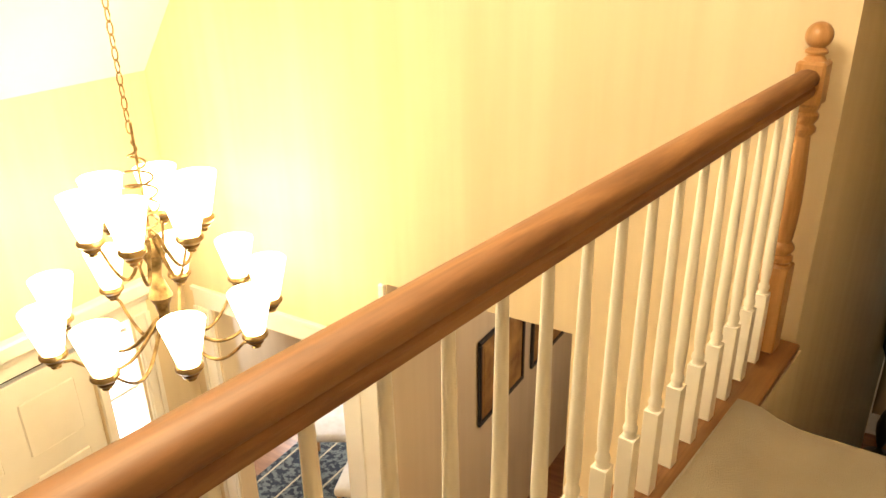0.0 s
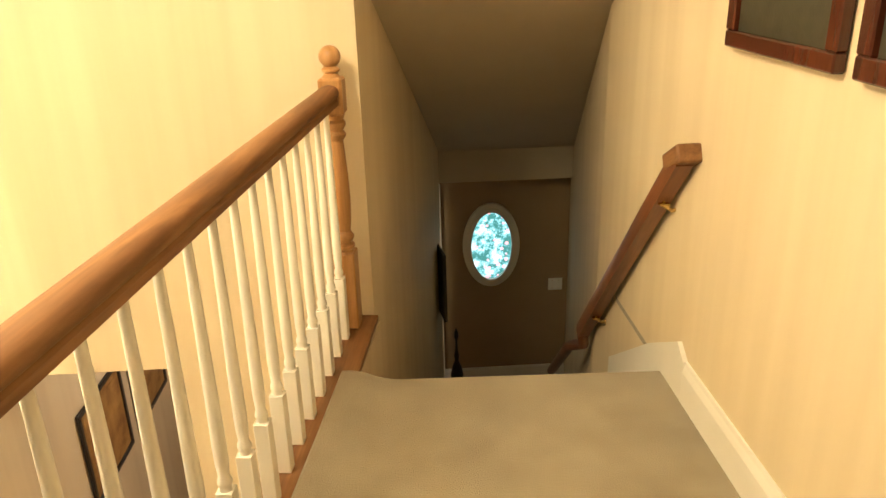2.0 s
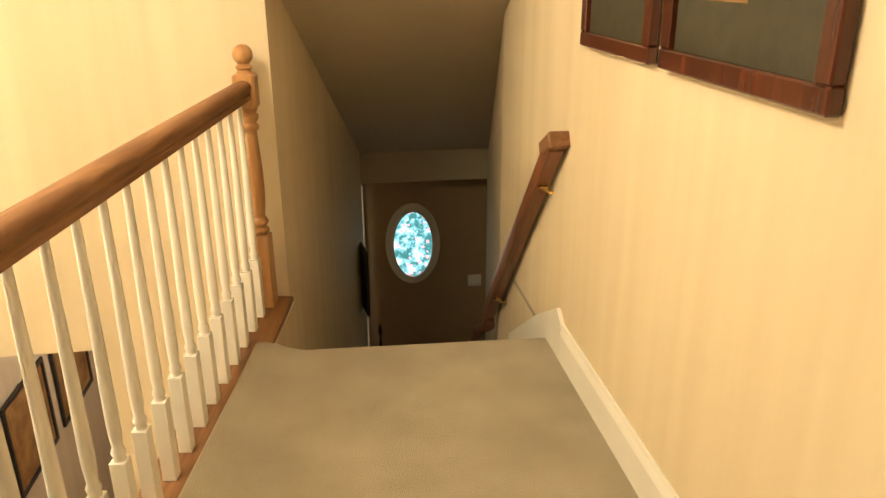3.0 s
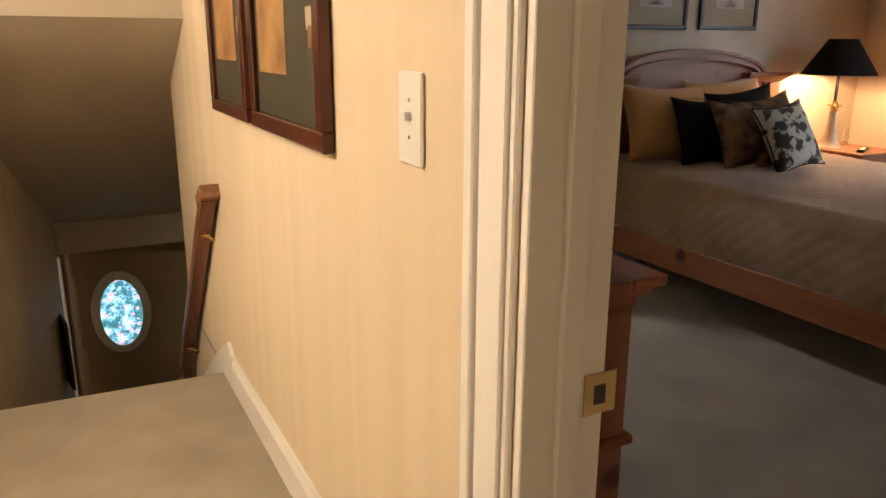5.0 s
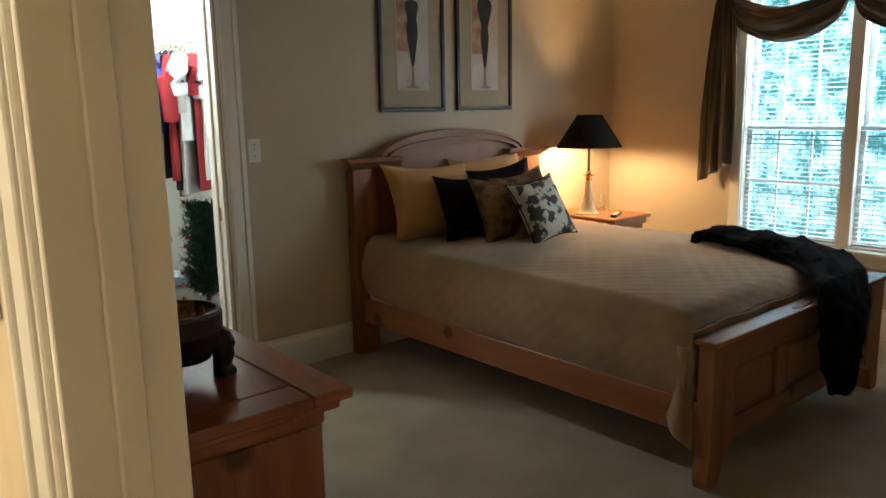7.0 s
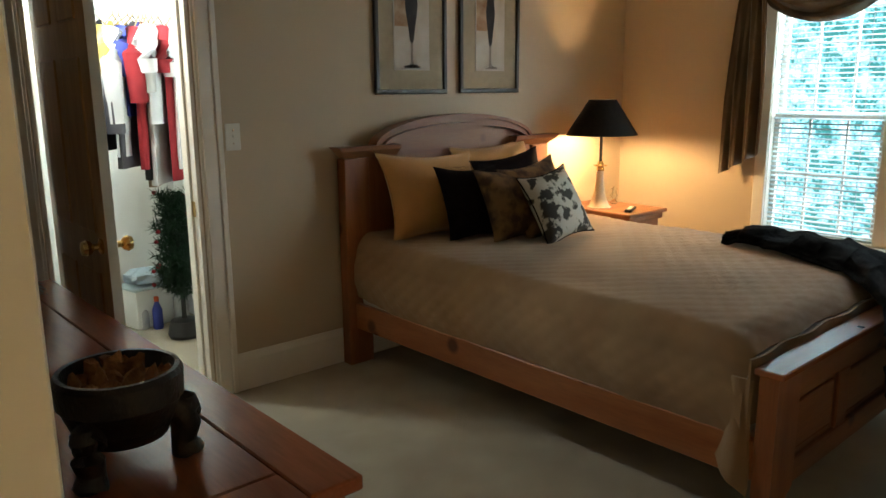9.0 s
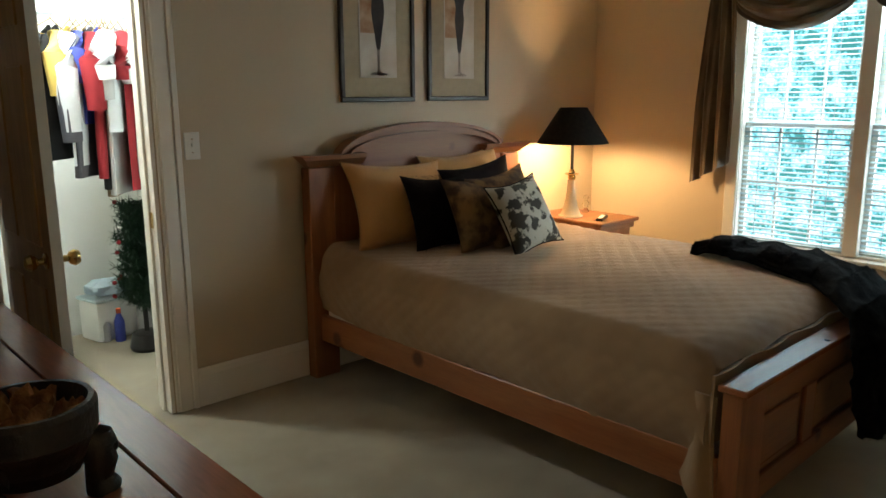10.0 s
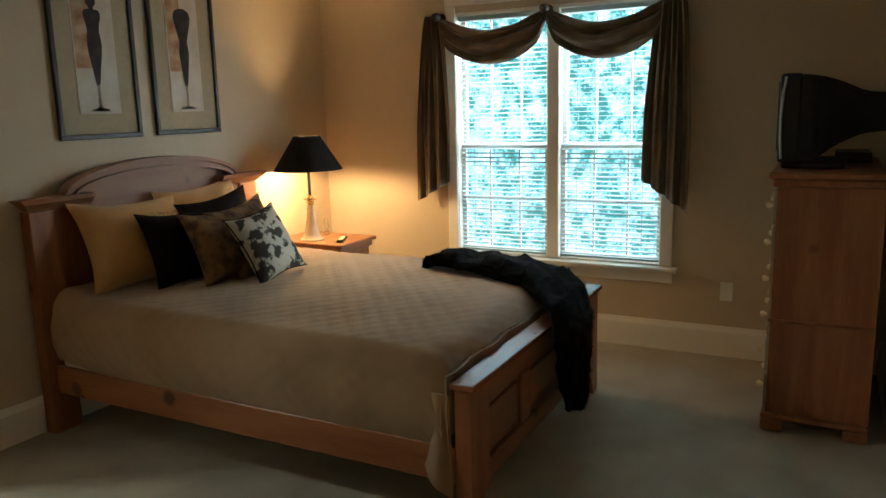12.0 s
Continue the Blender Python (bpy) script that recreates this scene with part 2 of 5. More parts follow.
def merge(bm, other, m=None):
    if m is not None:
        bmesh.ops.transform(other, matrix=m, verts=other.verts)
    me = bpy.data.meshes.new("tmp")
    other.to_mesh(me)
    other.free()
    bm.from_mesh(me)
    bpy.data.meshes.remove(me)
    return bm


def prism(outline, depth, axis="y", at=0.0):
    """An outline of (a, b) pairs pushed out by depth along an axis: y takes (x, z), x takes (y, z), z takes (x, y)."""
    bm = bmesh.new()

    def put(a, b, c):
        return {"y": (a, c, b), "x": (c, a, b), "z": (a, b, c)}[axis]
    lo = [bm.verts.new(put(a, b, at)) for a, b in outline]
    hi = [bm.verts.new(put(a, b, at + depth)) for a, b in outline]
    bm.faces.new(lo), bm.faces.new(hi[::-1])
    for i in range(len(lo)):
        j = (i + 1) % len(lo)
        bm.faces.new((lo[i], lo[j], hi[j], hi[i]))
    return bm


def lathe(profile, seg=20, m=None, closed=True):
    """A turned shape from (radius, height) pairs."""
    bm = bmesh.new()
    rings = [[bm.verts.new((r * math.cos(2 * math.pi * k / seg), r * math.sin(2 * math.pi * k / seg), z)) for k in range(seg)] for r, z in profile]
    for a, b in zip(rings, rings[1:]):
        for k in range(seg):
            bm.faces.new((a[k], a[(k + 1) % seg], b[(k + 1) % seg], b[k]))
    if closed:
        bm.faces.new(rings[0][::-1]), bm.faces.new(rings[-1])
    if m is not None:
        bmesh.ops.transform(bm, matrix=m, verts=bm.verts)
    return bm


def tube(points, r, seg=8, bm=None):
    """A round bar through points; r may be a list."""
    own = bmesh.new()
    pts = [Vector(p) for p in points]
    rs = r if isinstance(r, (list, tuple)) else [r] * len(pts)
    rings, up = [], Vector((0.13, 0.21, 0.97))
    for i, p in enumerate(pts):
        d = (pts[min(i + 1, len(pts) - 1)] - pts[max(i - 1, 0)]).normalized()
        a = d.cross(up if abs(d.dot(up)) < 0.95 else Vector((1, 0, 0))).normalized()
        b = d.cross(a)
        rings.append([own.verts.new(p + (a * math.cos(2 * math.pi * k / seg) + b * math.sin(2 * math.pi * k / seg)) * rs[i]) for k in range(seg)])
    for a, b in zip(rings, rings[1:]):
        for k in range(seg):
            own.faces.new((a[k], a[(k + 1) % seg], b[(k + 1) % seg], b[k]))
    own.faces.new(rings[0][::-1]), own.faces.new(rings[-1])
    return own if bm is None else merge(bm, own)


def sheet(fn, nu, nv, thick=0.0):
    """A cloth surface from fn(u, v), u and v from 0 to 1, with thickness downwards along its normals."""
    bm = bmesh.new()
    g = [[bm.verts.new(fn(i / nu, j / nv)) for j in range(nv + 1)] for i in range(nu + 1)]
    for i in range(nu):
        for j in range(nv):
            bm.faces.new((g[i][j], g[i + 1][j], g[i + 1][j + 1], g[i][j + 1]))
    if thick:
        bmesh.ops.recalc_face_normals(bm, faces=bm.faces)
        bmesh.ops.solidify(bm, geom=bm.faces[:], thickness=thick)
    return bm


def wall(name, a, b, z0, z1, thick, material, holes=()):
    """A wall from plan point a to b, its thickness to the left of that way; holes: (from, to, low, high) in metres along it."""
    ax, ay = a
    length = math.hypot(b[0] - ax, b[1] - ay)
    bm = bmesh.new()
    s = 0.0
    for h0, h1, lo, hi in sorted(holes):
        if h0 > s:
            box(s, h0, 0, thick, z0, z1, bm=bm)
        if lo > z0:
            box(h0, h1, 0, thick, z0, lo, bm=bm)
        if hi < z1:
            box(h0, h1, 0, thick, hi, z1, bm=bm)
        s = h1
    if s < length:
        box(s, length, 0, thick, z0, z1, bm=bm)
    ob = part(name, bm, material)
    ob.matrix_basis = pose(ax, ay, 0, 0, 0, math.degrees(math.atan2(b[1] - ay, b[0] - ax)))
    return tagged(ob, kind="structure")


def slab(name, bm, material, kind="structure", smooth=False):
    return tagged(part(name, bm, material, smooth=smooth), kind=kind)


# ---- structure: floors, walls, ceilings ----
TOP, LOW = 2.44, -2.70
HX = 1.008


def rail_x(y):
    return -0.066 - 0.148 * (2.43 - y)


# upper floor: hall landing, bedroom, closet
slab("floor_hall", prism([(rail_x(-3) + 0.1, -3), (HX + 0.06, -3), (HX + 0.06, 1.96), (rail_x(2.0) + 0.1, 2.03)], -0.28, "z", -0.03), CEILING)
slab("floor_bedroom", box(HX + 0.122, 5.75, -1.25, 2.68, -0.3, -0.021), CEILING)
slab("floor_closet", box(1.5, 3.05, 2.68, 4.3, -0.3, -0.021), CEILING)


slab("carpet_bedroom", box(HX + 0.0, 5.62, -1.1, 2.6, -0.02, 0.001), CARPET)
slab("carpet_closet", box(1.5, 3.0, 2.6, 4.2, -0.02, 0.001), CARPET)
# hall carpet, rolled over the top step
cp = []
for i in range(9):
    a = i / 8 * math.pi
    cp.append((0.0 + 0.022 * math.sin(a), -0.022 + 0.022 * math.cos(a)))
bm = bmesh.new()
left = lambda y: rail_x(y) + 0.048
rows_ = [(-3.0, 0, 0)] + [(y, 0, 0) for y in (-1.5, 0, 1.0, 1.7)] + [(2.0 + d, z, 1) for d, z in cp] + [(1.99, -0.19, 1)]
edge = ((-0.004, 0.030), (0.006, 0.040), (0.035, 0.041), (0.075, 0.034), (0.12, 0.014), (0.18, 0.0))
grid = []
for y, z, e in rows_:
    lx = left(min(y, 2.0))
    xs = [(lx + a, z + (b if z > -0.03 else 0.0)) for a, b in edge] + [(lx + 0.18 + (HX - lx - 0.18) * k / 5, z) for k in range(1, 6)]
    r = []
    for k, (x, zz) in enumerate(xs):
        u = (x - lx) / (HX - lx)
        r.append(bm.verts.new((x, y + (0.045 * (1 - u) if e else 0) - (0.03 if e and k == 0 else 0), zz)))
    grid.append(r)
for a, b in zip(grid, grid[1:]):
    for k in range(len(a) - 1):
        bm.faces.new((a[k], a[k + 1], b[k + 1], b[k]))
slab("carpet_hall", bm, CARPET, smooth=True)

# stairs
for i in range(1, 11):
    y0 = 1.99 + 0.245 * (i - 1)
    z = -0.178 * i
    st = slab("stair_step", box(-0.02 + 0.12 * (y0 - 2.4), HX + 0.16 * max(0, y0 - 2.9), y0, y0 + 0.275, z - 0.2, z, 0.012), CARPET)
slab("floor_landing", box(-0.5, 1.9, 4.35, 5.16, -2.1, -1.958), FLOORWOOD)
slab("floor_lower", box(-4.6, 2.0, -3.2, 5.3, LOW - 0.2, LOW), FLOORWOOD)

# walls round the foyer and the stairs
wall("wall_foyer", (0.02, 2.5), (-3.06, 2.5), LOW, TOP, -0.12, PAINT, [(0.78, 1.67, LOW, -0.17), (1.95, 2.85, LOW, -0.62)])
wall("wall_front", (-3.06, 2.62), (-3.06, -3.1), LOW, TOP, -0.14, PAINT, [(0.48, 0.68, LOW, -0.55), (0.74, 1.64, LOW, -0.55)])
wall("wall_stair_west", (0.02, 2.5), (0.40, 4.9), LOW, TOP, 0.12, PAINT)
wall("wall_stair_east", (HX, 2.9), (1.42, 5.30), -2.2, TOP, -0.12, PAINT)
wall("wall_stair_end", (2.0, 5.16), (-0.6, 5.16), LOW, 1.5, -0.14, TANSHADED)
wall("wall_hall", (HX, -3.1), (HX, 2.9), LOW, TOP, -0.120, PAINT, [(2.07, 2.94, 0, 2.05)])
wall("wall_back", (-3.2, -3.0), (HX + 0.1, -3.0), LOW, TOP, -0.12, PAINT)
wall("wall_gallery", (rail_x(-3) - 0.12, -3.0), (rail_x(2.5), 2.495), LOW, -0.31, 0.10, PAINT)
slab("wall_under_rail", prism([(rail_x(-3) - 0.055, -3), (rail_x(-3) + 0.10, -3), (rail_x(2.49) + 0.10, 2.49), (rail_x(2.49) - 0.055, 2.49)], 0.31, "z", -0.308), PAINT)
wall("wall_dining", (-1.652, 2.622), (-1.652, 5.3), LOW, -0.05, 0.10, PAINT)
wall("wall_dining_end", (-4.6, 5.3), (-0.7, 5.3), LOW, 0.0, 0.12, PAINT)
wall("wall_dining_far", (-4.6, 2.6), (-4.6, 5.3), LOW, 0.0, 0.12, PAINT)
slab("ceiling_lower", box(-4.6, -0.1, 2.622, 5.3, -0.05, 0.05), CEILING)
bm = prism([(-3.06, 0.666), (-1.70, 2.44), (-1.70, 2.56), (-3.2, 0.62)], 5.6, "y", -3.1)
slab("ceiling_foyer_slope", bm, CEILING)
slab("ceiling_hall", box(-1.72, 1.1, -3.1, 2.5, TOP, TOP + 0.12), CEILING)
slab("ceiling_bedroom", box(1.102, 5.8, -1.3, 2.7, TOP + 0.002, TOP + 0.12), CEILING)
slab("ceiling_stair", prism([(2.5, 1.34), (4.93, 0.06), (4.93, -0.17), (5.17, -0.17), (5.17, 2.5), (2.38, 2.5), (2.38, 1.41)], 1.7, "x", -0.05), STAIRCEILING)

# bedroom and closet walls
wall("wall_headboard", (1.1, 2.56), (5.74, 2.56), -0.02, TOP, 0.12, BEDPAINT, [(0.70, 1.353, -0.02, 2.05)])
wall("wall_window", (5.62, 2.70), (5.62, -1.25), -0.02, TOP, 0.14, BEDPAINT, [(1.20, 2.61, 0.50, 2.12)])
wall("wall_south", (5.74, -1.10), (1.1, -1.10), -0.02, TOP, 0.12, BEDPAINT)
slab("wall_bedroom_hall_side", box(HX + 0.1205, HX + 0.126, -0.158 + 0.004, 2.56, 0.0, TOP), BEDPAINT)
slab("wall_closet_back", box(1.5, 3.3, 4.1, 4.2, 0, TOP), WHITE)
slab("wall_closet_west", box(1.5, 1.57, 2.69, 4.1, 0, TOP), WHITE)
slab("wall_closet_east", box(2.95, 3.05, 2.69, 4.1, 0, TOP), WHITE)
slab("wall_closet_front", box(1.57, 1.72, 2.683, 2.69, 0, TOP), WHITE)
slab("wall_closet_front", box(2.5, 2.95, 2.683, 2.69, 0, TOP), WHITE)
slab("ceiling_closet", box(1.5, 3.1, 2.7, 4.3, TOP + 0.002, TOP + 0.12), WHITE)

# ---- trim ----


def skirting(name, a, b, h=0.165, d=0.016):
    """A base board along the face from a to b, standing out to the left of that way."""
    length = math.hypot(b[0] - a[0], b[1] - a[1])
    prof = [(0, 0.001), (d, 0.001), (d, h - 0.035), (d * 0.75, h - 0.022), (d * 0.55, h - 0.014), (d * 0.4, h), (0, h)]
    bm = prism(prof, length, "x", 0.0)
    ob = part(name, bm, TRIM)
    ob.matrix_basis = pose(a[0], a[1], 0, 0, 0, math.degrees(math.atan2(b[1] - a[1], b[0] - a[0])))
    return tagged(ob, kind="structure")


def casing(name, axis, at, sign, lo, hi, z0, z1, w=0.115, material=None):
    """Moulded trim round an opening on the plane axis = at, standing out by sign."""
    root = thing(name, "", "", kind="structure")
    d1, d2, d3 = 0.012 * sign, 0.019 * sign, 0.026 * sign
    mat = material or TRIM

    def strip(a0, a1, b0, b1, d):
        lo_, hi_ = (at, at + d) if d > 0 else (at + d, at)
        return box(lo_, hi_, a0, a1, b0, b1, 0.003) if axis == "x" else box(a0, a1, lo_, hi_, b0, b1, 0.003)
    for s, e in ((lo, -1), (hi, 1)):
        bm = bmesh.new()
        for t0, t1, d in ((0.006, w, d1), (0.02, w - 0.03, d2), (w - 0.026, w, d3)):
            x0, x1 = sorted((s + e * t0, s + e * t1))
            merge(bm, strip(x0, x1, z0, z1 + 0.006, d))
        part("casing_side", bm, mat, root)
    bm = bmesh.new()
    merge(bm, strip(lo - w, hi + w, z1 + 0.0065, z1 + w, d1))
    merge(bm, strip(lo - w, hi + w, z1 + w - 0.026, z1 + w + 0.001, d3))
    part("casing_head", bm, mat, root)
    return root


def jamb(name, x0, x1, y0, y1, z0, z1, along):
    """Lining of an opening; along: the axis across which one walks through."""
    bm = bmesh.new()
    t = 0.018
    if along == "x":
        box(x0, x1, y0, y0 + t, z0, z1, 0.002, bm), box(x0, x1, y1 - t, y1, z0, z1, 0.002, bm), box(x0, x1, y0 + t, y1 - t, z1 - t, z1, 0.002, bm)
        c = (x0 + x1) / 2
        box(c - 0.016, c + 0.02, y0 + t, y0 + t + 0.012, z0, z1 - t, 0.002, bm), box(c - 0.016, c + 0.02, y1 - t - 0.012, y1 - t, z0, z1 - t, 0.002, bm)
    else:
        box(x0, x0 + t, y0, y1, z0, z1, 0.002, bm), box(x1 - t, x1, y0, y1, z0, z1, 0.002, bm), box(x0 + t, x1 - t, y0, y1, z1 - t, z1, 0.002, bm)
        c = (y0 + y1) / 2
        box(x1 - t - 0.012, x1 - t, c - 0.016, c + 0.02, z0, z1 - t, 0.002, bm)
    return slab(name, bm, TRIM)


skirting("baseboard_hall", (HX, -0.03), (HX, 1.82), 0.140)
bm = prism([(1.82, 0.001), (1.97, 0.001), (2.13, -0.12), (2.60, -0.47), (2.60, -0.28), (2.13, 0.04), (1.88, 0.180), (1.82, 0.140)], 0.015, "x", HX - 0.0155)
slab("trim_stair", bm, TRIM)
skirting("baseboard_headboard_wall", (5.62, 2.56), (2.565, 2.56), 0.185)
skirting("baseboard_window_wall", (5.62, -1.1), (5.62, 2.545), 0.185)
skirting("baseboard_south_wall", (1.13, -1.1), (5.60, -1.1), 0.185)
slab("baseboard_stair_end", box(0.25, 1.42, 5.135, 5.158, -1.957, -1.80, 0.004), TRIM)
jamb("jamb_bedroom", HX - 0.004, HX + 0.137, -1.030, -0.160, 0.002, 2.05, "x")
casing("casing_bedroom", "x", HX, -1, -1.020, -0.160, 0.002, 2.05, 0.118)
casing("casing_bedroom", "x", HX + 0.126, 1, -1.020, -0.160, 0.002, 2.05, 0.1)
jamb("jamb_closet", 1.80, 2.453, 2.556, 2.694, 0.002, 2.05, "y")
casing("casing_closet", "y", 2.56, -1, 1.80, 2.453, 0.002, 2.05, 0.112)
slab("casing_lower_opening", box(-1.95, -1.655, 2.478, 2.499, LOW, -0.62, 0.005), TRIM)
casing("casing_dining", "y", 2.5, -1, -2.84, -1.96, LOW, -0.62, 0.13)
slab("trim_lower_opening", box(-1.69, -1.658, 2.482, 2.64, LOW, -0.172, 0.004), TRIM)

# ---- staircase balustrade ----
ang = math.degrees(math.atan(0.135))


def on_rail(y, z=0.0, off=0.0):
    return pose(rail_x(y) + off, y, z, 0, 0, -ang)


def baluster(parent, m):
    """A white turned baluster: square foot, turned neck, slim taper."""
    bm = box(-0.0185, 0.0185, -0.0185, 0.0185, 0, 0.24, 0.0015)
    prof = [(0.016, 0.238), (0.013, 0.248), (0.0165, 0.258), (0.0165, 0.264), (0.012, 0.276), (0.0150, 0.31), (0.0155, 0.35), (0.0130, 0.55), (0.0092, 0.86)]
    merge(bm, lathe(prof, 12))
    ob = part("baluster", bm, TRIM, parent, smooth=True)
    ob.matrix_basis = m
    return ob


rail = thing("balustrade", "white turned balusters under a honey oak handrail along the landing", "railing")
first = baluster(rail, on_rail(2.303, 0.031))
for i in range(1, 32):
    b = new("baluster", first.data)
    b.parent, b.matrix_basis = rail, on_rail(2.303 - 0.1246 * i, 0.031)
prof = [(-0.026, 0), (0.026, 0), (0.028, 0.018), (0.022, 0.024), (0.030, 0.032), (0.033, 0.044), (0.030, 0.056), (0.020, 0.066), (0.0, 0.070), (-0.020, 0.066), (-0.030, 0.056), (-0.033, 0.044), (-0.030, 0.032), (-0.022, 0.024), (-0.028, 0.018)]
hr = part("handrail", prism(prof, 5.5, "y", -5.5), OAK, rail, "honey oak moulded handrail", smooth=True)
hr.matrix_basis = on_rail(2.39, 0.866)
bm = box(-0.085, 0.095, -5.5, 0.03, 0, 0.024, 0.006, seg=2)
cap = part("base_cap", bm, OAK, rail, "oak cap board under the balusters", smooth=True)
cap.matrix_basis = on_rail(2.465, 0.006)

newel = thing("newel_post", "turned honey oak newel post with a ball finial", "newel post", on_rail(2.41, 0.031, 0.002))
part("block", box(-0.04, 0.04, -0.04, 0.04, 0, 0.30, 0.004), OAKUP, newel)
part("block", box(-0.040, 0.040, -0.040, 0.040, 0.80, 0.925, 0.008), OAKUP, newel)
shaft = [(0.036, 0.298), (0.028, 0.306), (0.039, 0.318), (0.039, 0.328), (0.028, 0.336), (0.038, 0.352), (0.038, 0.362), (0.027, 0.378), (0.032, 0.42), (0.035, 0.50), (0.033, 0.58), (0.026, 0.70), (0.025, 0.71),
         (0.036, 0.725), (0.036, 0.735), (0.027, 0.745), (0.037, 0.762), (0.037, 0.774), (0.030, 0.782), (0.037, 0.80)]
part("shaft", lathe(shaft, 20), OAKUP, newel, smooth=True)
ball = [(0.034, 0.924), (0.022, 0.938), (0.031, 0.946), (0.031, 0.952), (0.021, 0.960)] + [(0.037 * math.sin(a), 0.992 - 0.037 * math.cos(a)) for a in [0.6 + 0.25 * k for k in range(11)]]
part("finial", lathe(ball, 20), OAKUP, newel, smooth=True)

# wall handrail down the stairs
hand = thing("stair_handrail", "oak and dark stained stair handrail on brass wall brackets", "handrail")
a_, b_ = Vector((0.968, 1.915, 0.765)), Vector((0.962, 2.935, -0.325))
dirn = (b_ - a_).normalized()
prof2 = [(-0.026, -0.032), (0.026, -0.032), (0.030, 0.0), (0.024, 0.028), (0.0, 0.036), (-0.024, 0.028), (-0.030, 0.0)]
rot = dirn.to_track_quat("Y", "Z").to_matrix().to_4x4()
length = (b_ - a_).length
h1 = part("rail_upper", prism(prof2, length, "y"), MAHOGANY, hand, "red-brown handrail", smooth=True)
h1.matrix_basis = Matrix.Translation(a_) @ rot
o = part("rail_end", box(-0.031, 0.053, -0.03, 0.10, -0.03, 0.026, 0.006), OAK, hand, "pale oak return end", smooth=True)
o.matrix_basis = Matrix.Translation(a_ + Vector((0, -0.01, 0.01))) @ pose(0, 0, 0, -28, 0, 0)
bm = tube([b_, b_ + Vector((0.02, 0.05, -0.10)), b_ + Vector((0.0, 0.25, -0.22)), b_ + Vector((0.05, 0.9, -0.75))], 0.027, 10)
part("rail_lower", bm, MAHOGANY, hand, smooth=True)
for s in (0.12, 0.8):
    p = a_.lerp(b_, s)
    bm = tube([p + Vector((0.0, 0, -0.03)), p + Vector((0.0, 0, -0.055)), p + Vector((0.03, 0.0, -0.075)), p + Vector((0.052, 0, -0.07))], 0.007, 8)
    merge(bm, lathe([(0.022, 0), (0.022, 0.004), (0.012, 0.008)], 14, Matrix.Translation(p + Vector((0.052, 0, -0.075))) @ pose(0, 0, 0, 0, -90, 0)))
    merge(bm, box(p.x - 0.016, p.x + 0.016, p.y - 0.02, p.y + 0.02, p.z - 0.052, p.z - 0.046))
    part("bracket", bm, BRASS, hand, "brass bracket", smooth=True)

# ---- oval window at the foot of the stairs ----
ov = thing("window_oval", "", "", kind="structure")
OX, OZ, RX, RZ = 0.797, -0.738, 0.157, 0.275


def oval_ring(r0, r1, y0, y1, seg=48):
    bm = bmesh.new()
    g = []
    for k in range(seg):
        a = 2 * math.pi * k / seg
        c, s = math.cos(a), math.sin(a)
        g.append([bm.verts.new((OX + (RX + r) * c, y, OZ + (RZ + r) * s)) for r, y in ((r0, y0), (r1, y0), (r1, y1), (r0, y1))])
    for k in range(seg):
        p, q = g[k], g[(k + 1) % seg]
        for i in range(4):
            bm.faces.new((p[i], p[(i + 1) % 4], q[(i + 1) % 4], q[i]))
    return bm


part("frame", oval_ring(0.0, 0.060, 5.128, 5.158), TRIM, ov, smooth=True)
part("sash", oval_ring(-0.004, 0.022, 5.110, 5.128), TRIM, ov, smooth=True)
bm = bmesh.new()
bm.faces.new([bm.verts.new((OX + RX * math.cos(2 * math.pi * k / 48), 5.150, OZ + RZ * math.sin(2 * math.pi * k / 48))) for k in range(48)])
part("pane", bm, GREEN2, ov)
tagged(ov, kind="structure")
# thin dark object of unclear kind, built as a vase-like floor ornament
orn = thing("floor_ornament", "slim dark floor ornament in the corner of the stair landing", "stand", pose(0.50, 4.90, -1.957))
part("foot", lathe([(0.085, 0.0), (0.09, 0.012), (0.05, 0.03), (0.02, 0.05), (0.012, 0.07)], 16), BLACK, orn, smooth=True)
part("stem", lathe([(0.012, 0.07), (0.03, 0.12), (0.045, 0.19), (0.05, 0.25), (0.035, 0.33), (0.014, 0.38), (0.022, 0.42), (0.012, 0.46)], 14), BLACK, orn, smooth=True)
part("finial", lathe([(0.012, 0.46), (0.008, 0.55), (0.018, 0.58), (0.014, 0.62), (0.0, 0.66)], 12), BLACK, orn, smooth=True)
bm = box(0.30, 0.42, 5.12, 5.156, -1.95, -0.24, 0.004)
slab("trim_stair_corner", bm, TRIM)


def plate(name, label, m, w=0.072, h=0.116, toggles=1, rocker=False):
    """A switch or outlet plate facing -y in its own frame."""
    root = thing(name, label, "light switch" if name != "wall_outlet" else "wall outlet", m)
    bm = box(-w / 2, w / 2, -0.007, 0, -h / 2, h / 2, 0.0025)
    part("cover", bm, PLASTIC, root)
    for i in range(toggles):
        x = (i - (toggles - 1) / 2) * 0.046
        part("toggle", box(x - 0.005, x + 0.005, -0.018, -0.0071, -0.002, 0.012, 0.001), PLASTIC, root)
        for z in (-0.030, 0.030):
            part("screw", lathe([(0.0032, 0), (0.0032, 0.0012), (0.001, 0.0016)], 8, pose(x, -0.0068, z, 90, 0, 0)), BRASS, root)
    return root


plate("light_switch", "white toggle light switch plate on the hall wall", pose(HX - 0.001, 0.172, 1.205, 0, 0, -90), 0.088, 0.152)
plate("light_switch", "white light switch plate on the tan bedroom wall", pose(2.622, 2.559, 1.217, 0, 0, 0), 0.072, 0.121)
